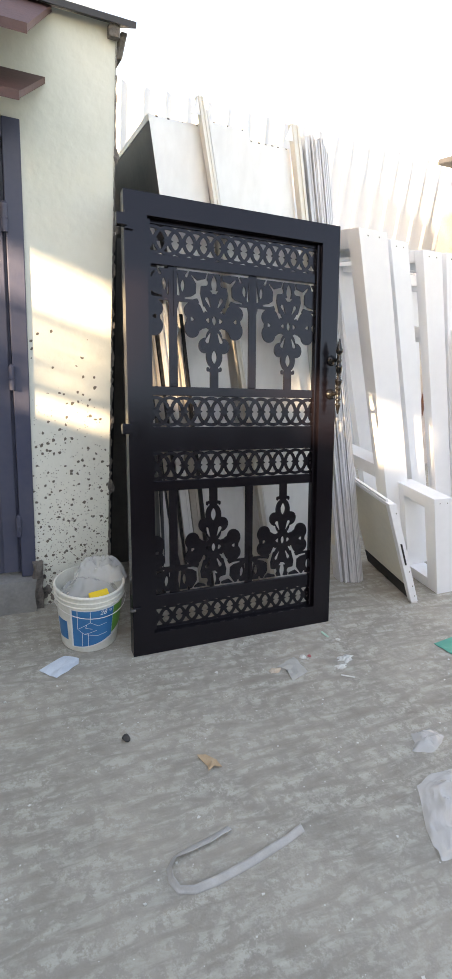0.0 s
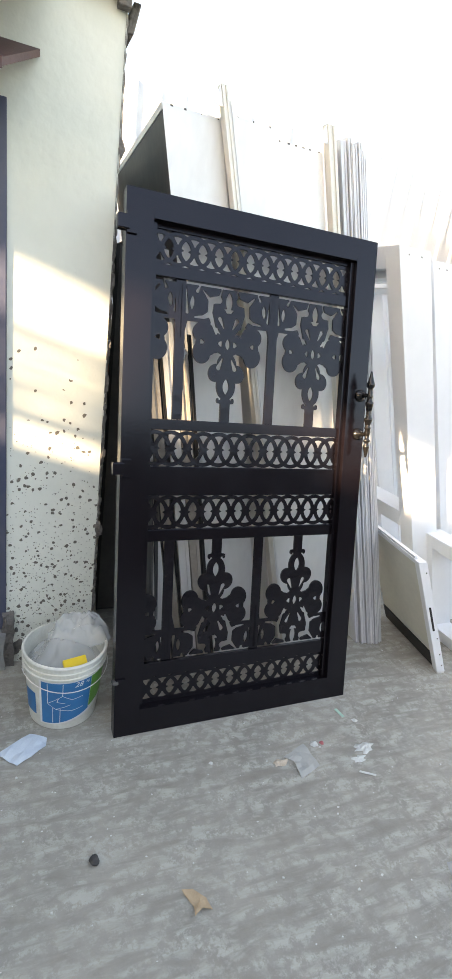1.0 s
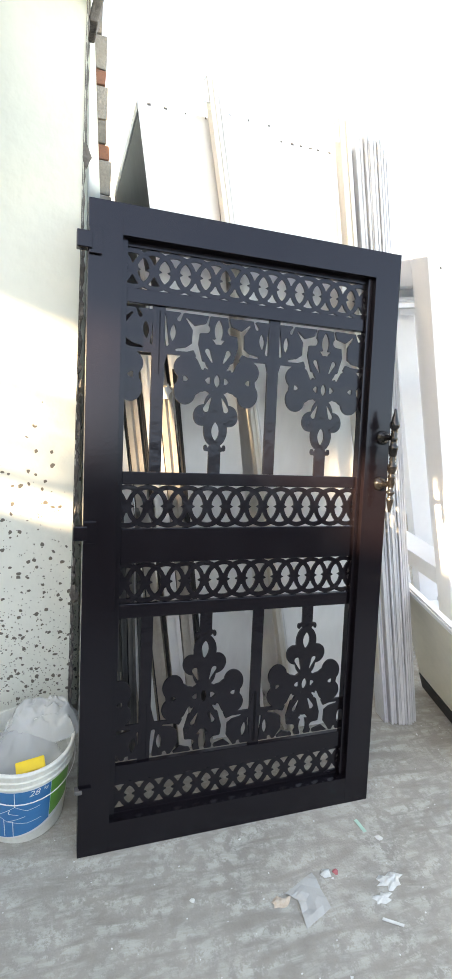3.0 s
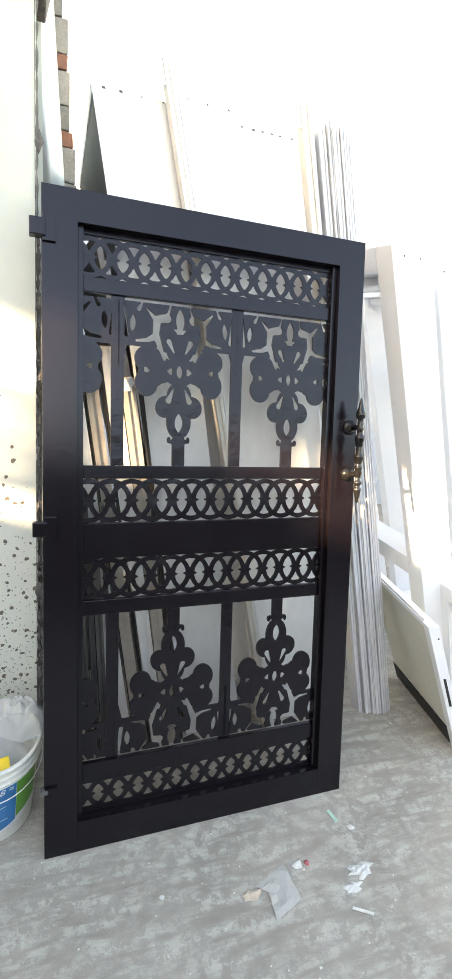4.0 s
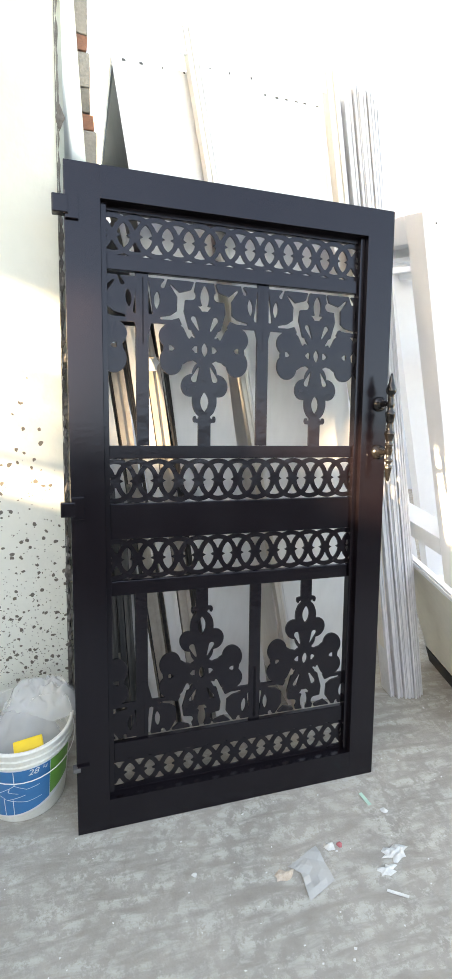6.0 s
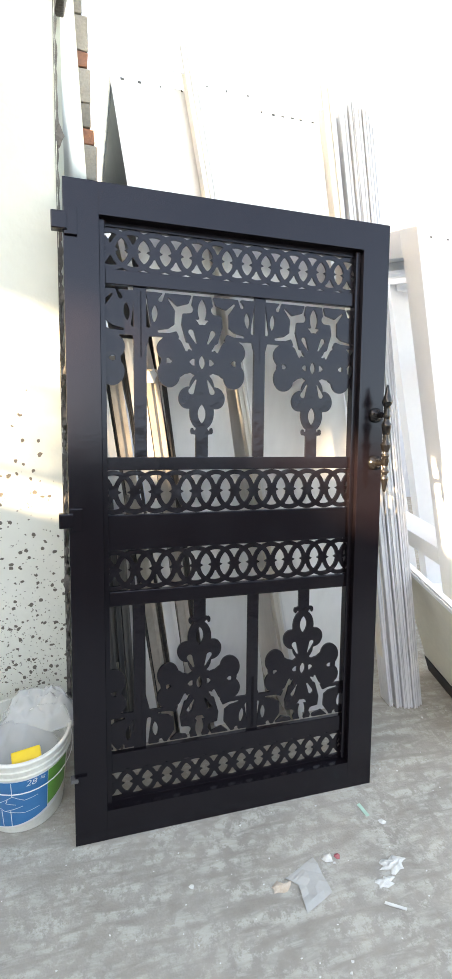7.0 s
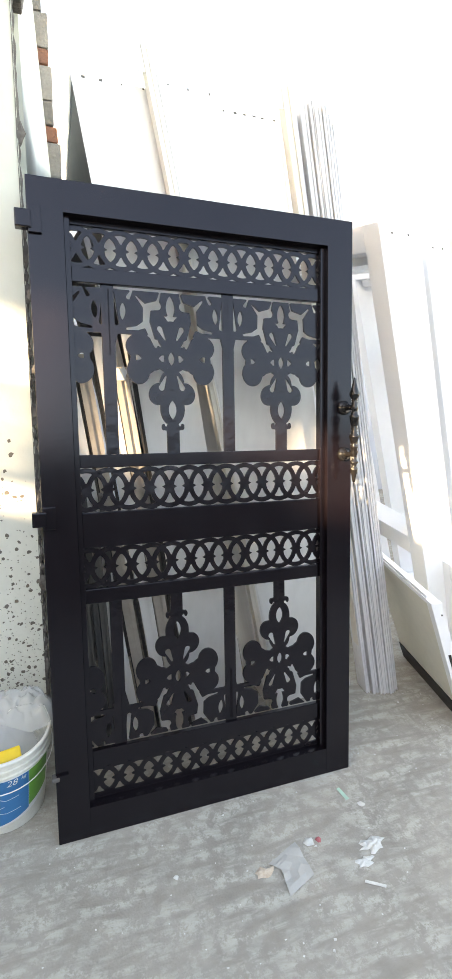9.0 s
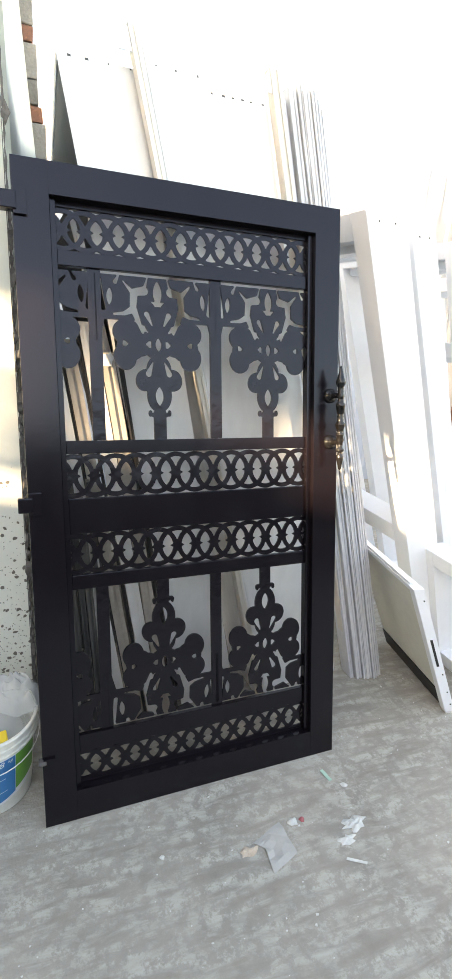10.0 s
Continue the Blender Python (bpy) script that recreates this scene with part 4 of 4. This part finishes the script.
def crumpled(name, mat_p, label, category, outline, centre, height, folds, seed, fine=16):
    """A crumpled sheet over an oval or many-sided outline, raised and folded by noise."""
    bm = bmesh.new()
    off = Vector((seed * 7.1, seed * 3.3, 0))
    rows = []
    n = len(outline)
    for r in range(fine + 1):
        f = r / fine
        row = []
        for k in range(n * 4):
            a, b = Vector(outline[k // 4]), Vector(outline[(k // 4 + 1) % n])
            p = a.lerp(b, (k % 4) / 4) * f
            q = Vector((p.x, p.y, 0)) * folds + off
            lift = height * (1 - f ** 2.2) * (0.75 + 0.6 * noise.noise(q)) + 0.25 * height * abs(noise.noise(q * 2.7)) + 0.12 * height * noise.noise(q * 6)
            row.append(bm.verts.new((p.x + 0.06 * height * noise.noise(q * 3), p.y + 0.06 * height * noise.noise(q * 3 + off), max(0.0012, lift))))
        rows.append(row)
    for a, b in zip(rows, rows[1:]):
        for k in range(len(a)):
            bm.faces.new((a[k], a[(k + 1) % len(a)], b[(k + 1) % len(a)], b[k]))
    bmesh.ops.remove_doubles(bm, verts=bm.verts, dist=0.0004)
    ob = new(name, mesh_of(name, bm, mat_p, True))
    ob.location = centre
    return tagged(ob, label, category)


ragged = random.Random(21)


def oval(rx, ry, n=10, rag=0.0):
    out = []
    for k in range(n):
        s, a = 1 + ragged.uniform(-rag, rag), 2 * math.pi * (k + ragged.uniform(-rag, rag)) / n
        out.append((s * rx * math.cos(a), s * ry * math.sin(a)))
    return out


crumpled("plastic_bag", PAIL_BAG, "crumpled clear plastic bag stuffed in the pail", "plastic bag", oval(0.152, 0.150, 14), (BX, BY, 0.225), 0.105, 4, 1, 30)
crumpled("plastic_bag", FILM, "loose clear plastic film hanging over the pail's rim", "plastic bag", oval(0.130, 0.085, 14, 0.12), (BX + 0.075, BY + 0.062, 0.300), 0.13, 9, 2, 26)
bm = one_box(-0.045, 0.045, -0.02, 0.02, -0.012, 0.012, 0.005)
yel = tagged(new("sponge_float", mesh_of("sponge_float", bm, YELLOW)), "yellow plastic block lying in the pail", "tool")
yel.matrix_world = pose(BX + 0.025, BY - 0.112, 0.296, 28, -6, 6)

# ---- litter on the floor ----
def flat_piece(name, points, mat_p, label, category, curl=0.004, seed=0, thick=0.0016):
    """A thin scrap with a curled edge, lying on the floor; points are its corners on the plan."""
    c = sum((Vector(p) for p in points), Vector((0, 0))) / len(points)
    bm = prism([(x - c.x, y - c.y) for x, y in points], 0.0006, 0.0006 + thick)
    bmesh.ops.triangulate(bm, faces=[f for f in bm.faces if len(f.verts) > 4])
    bmesh.ops.subdivide_edges(bm, edges=bm.edges[:], cuts=3, use_grid_fill=True)
    for v in bm.verts:
        q = Vector((v.co.x * 30 + seed * 5, v.co.y * 30, seed))
        v.co.z += curl * max(0.0, 0.5 + noise.noise(q) * 1.4)
    ob = new(name, mesh_of(name, bm, mat_p))
    ob.location = (c.x, c.y, 0)
    return tagged(ob, label, category)


flat_piece("film_scrap", [(-0.427, 0.026), (-0.310, 0.100), (-0.248, 0.062), (-0.255, 0.020), (-0.360, -0.046), (-0.385, -0.025)], PAPER_BLUE, "pale blue plastic film scrap lying on the concrete", "scrap", 0.006, 1)
flat_piece("leaf", [(0.085, -0.640), (0.118, -0.645), (0.150, -0.680), (0.158, -0.716), (0.130, -0.705), (0.100, -0.722), (0.108, -0.690)], LEAF, "dry brown leaf lying on the concrete", "leaf", 0.010, 2)
flat_piece("film_scrap", [(0.754, -0.222), (0.762, -0.341), (0.659, -0.379), (0.667, -0.293), (0.633, -0.267)], SCRAP_FILM, "torn folded piece of cloudy plastic film on the concrete", "scrap", 0.006, 3)
crumpled("paper_scrap", SCRAP_TAN, "crumpled tan paper scrap on the concrete", "scrap", oval(0.032, 0.020, 12, 0.4), (0.612, -0.288, 0), 0.012, 70, 4, 12)
crumpled("paper_scrap", SCRAP_WHITE, "crumpled white paper scrap on the concrete", "scrap", oval(0.046, 0.024, 15, 0.42), (1.010, -0.312, 0), 0.016, 85, 5, 14)
crumpled("paper_scrap", SCRAP_WHITE, "small crumpled white paper scrap on the concrete", "scrap", oval(0.030, 0.017, 13, 0.42), (0.950, -0.352, 0), 0.010, 80, 6, 12)
crumpled("paper_scrap", SCRAP_RED, "small red wrapper scrap on the concrete", "scrap", oval(0.010, 0.015, 6, 0.3), (0.836, -0.240, 0), 0.010, 50, 7, 5)
crumpled("paper_scrap", SCRAP_WHITE, "small silvery wrapper scrap on the concrete", "scrap", oval(0.022, 0.018, 6, 0.3), (0.800, -0.238, 0), 0.014, 50, 8, 5)
flat_piece("plastic_strip", [(1.005, -0.078), (1.018, -0.075), (1.030, -0.128), (1.016, -0.130)], MINT, "mint green plastic strip on the concrete", "scrap", 0.002, 9)
flat_piece("plastic_strip", [(0.905, -0.412), (0.912, -0.406), (0.968, -0.440), (0.962, -0.447)], SCRAP_WHITE, "thin white plastic strip on the concrete", "scrap", 0.002, 10)
crumpled("paper_scrap", SCRAP_WHITE, "small white paper crumb on the concrete", "scrap", oval(0.016, 0.013, 6, 0.3), (1.060, -0.163, 0), 0.010, 60, 11, 4)
crumpled("paper_scrap", SCRAP_WHITE, "tiny white crumb on the concrete", "scrap", oval(0.009, 0.008, 6, 0.3), (0.340, -0.216, 0), 0.007, 60, 12, 4)
crumpled("film_scrap", CLOUDY_FILM, "crumpled sheet of thin clear film on the concrete", "scrap", oval(0.085, 0.062, 9, 0.3), (1.02, -0.868, 0), 0.035, 22, 13, 10)
crumpled("plastic_bag", BAG_FILM, "crumpled translucent white plastic bag on the concrete", "plastic bag", oval(0.215, 0.165, 12, 0.3), (0.905, -1.165, 0), 0.075, 16, 14, 26)
crumpled("paper_scrap", SCRAP_TAN, "brown scrap lying in the plastic bag", "scrap", oval(0.045, 0.035, 7, 0.3), (0.865, -1.215, 0.045), 0.03, 40, 15, 6)
flat_piece("plastic_sheet", [(1.56, -0.345), (1.86, -0.31), (1.83, -0.47), (1.585, -0.455)], SCRAP_GREEN, "green plastic sheet piece on the concrete", "scrap", 0.006, 16)
bm = bmesh.new()
bmesh.ops.create_icosphere(bm, subdivisions=2, radius=0.016)
for v in bm.verts:
    v.co *= 1 + 0.4 * noise.noise(v.co * 70)
    v.co.z = max(v.co.z * 0.8 + 0.010, 0.0)
lump = tagged(new("stone", mesh_of("stone", bm, STONE)), "small dark lump on the concrete", "stone")
lump.location = (-0.147, -0.478, 0)

# the strap: a flat band in a loop
line = [(0.090, -0.944), (0.060, -0.952), (0.010, -0.962), (-0.060, -0.970), (-0.112, -0.980), (-0.138, -1.005), (-0.142, -1.040), (-0.128, -1.074), (-0.085, -1.090), (-0.010, -1.086), (0.100, -1.072), (0.180, -1.058), (0.250, -1.044), (0.320, -1.026)]
bm = bmesh.new()
rows = []
for k, (x, y) in enumerate(line):
    a, b = Vector(line[max(k - 1, 0)]), Vector(line[min(k + 1, len(line) - 1)])
    way = (b - a).normalized()
    side = Vector((-way.y, way.x)) * (0.008 if 3 < k < 9 else 0.0115)
    lift = 0.004 + 0.006 * abs(math.sin(k * 1.3))
    tip = 0.010 if 3 < k < 9 else 0.004
    rows.append([bm.verts.new(p) for p in ((x + side.x, y + side.y, lift + tip), (x, y, lift), (x - side.x, y - side.y, 0.0012), (x - side.x, y - side.y, 0.0002), (x + side.x, y + side.y, lift + tip - 0.0012))])
for a, b in zip(rows, rows[1:]):
    for k in range(5):
        bm.faces.new((a[k], a[(k + 1) % 5], b[(k + 1) % 5], b[k]))
bmesh.ops.subdivide_edges(bm, edges=bm.edges[:], cuts=1, use_grid_fill=True)
tagged(new("strap", mesh_of("strap", bm, STRAP, True)), "pale grey plastic strap lying in a loop on the concrete", "strap")

# crumbs and chips, too many to count
verts, faces = [], []
rng = random.Random(11)
for k in range(420):
    x, y = rng.uniform(-0.9, 2.4), rng.uniform(-1.6, 0.4)
    if 0 < x < 1.11 and -0.02 < y < 0.5:
        continue
    s = rng.choice((0.0015, 0.002, 0.002, 0.003, 0.003, 0.005))
    n, a = len(verts), rng.uniform(0, 6)
    ring = [(x + s * rng.uniform(0.7, 1.5) * math.cos(a + q), y + s * rng.uniform(0.5, 1.2) * math.sin(a + q)) for q in (0, 1.6, 3.1, 4.7)]
    verts += [(*p, 0.0) for p in ring] + [(*p, s * rng.uniform(0.3, 0.9)) for p in ring]
    faces += [(n, n + 1, n + 5, n + 4), (n + 1, n + 2, n + 6, n + 5), (n + 2, n + 3, n + 7, n + 6), (n + 3, n, n + 4, n + 7), (n + 4, n + 5, n + 6, n + 7)]
me = bpy.data.meshes.new("crumbs")
me.from_pydata(verts, [], faces)
me.materials.append(SCRAP_WHITE)
tagged(new("crumbs", me), "white crumbs and chips scattered on the concrete", "debris", kind="stuff")

# ---- shed in the distance ----
shed = empty("shed", None, "small ochre shed with a dark roof edge by the fence", "shed")
for k in range(9):
    part("board", one_box(4.02 + k * 0.16, 4.175 + k * 0.16, 2.62, 2.65, 0.0, 3.20, 0.003), OCHRE, shed)
part("side_wall", one_box(4.02, 4.05, 2.6505, 2.9, 0.0, 3.0), OCHRE, shed)
part("roof", one_box(3.86, 5.6, 2.45, 2.95, 3.205, 3.255, 0.006), ROOF, shed)
part("pipe", tube([(4.00, 2.58, 0), (4.00, 2.58, 2.4), (3.98, 2.56, 3.05), (3.93, 2.55, 3.20)], 0.026), RUST, shed)
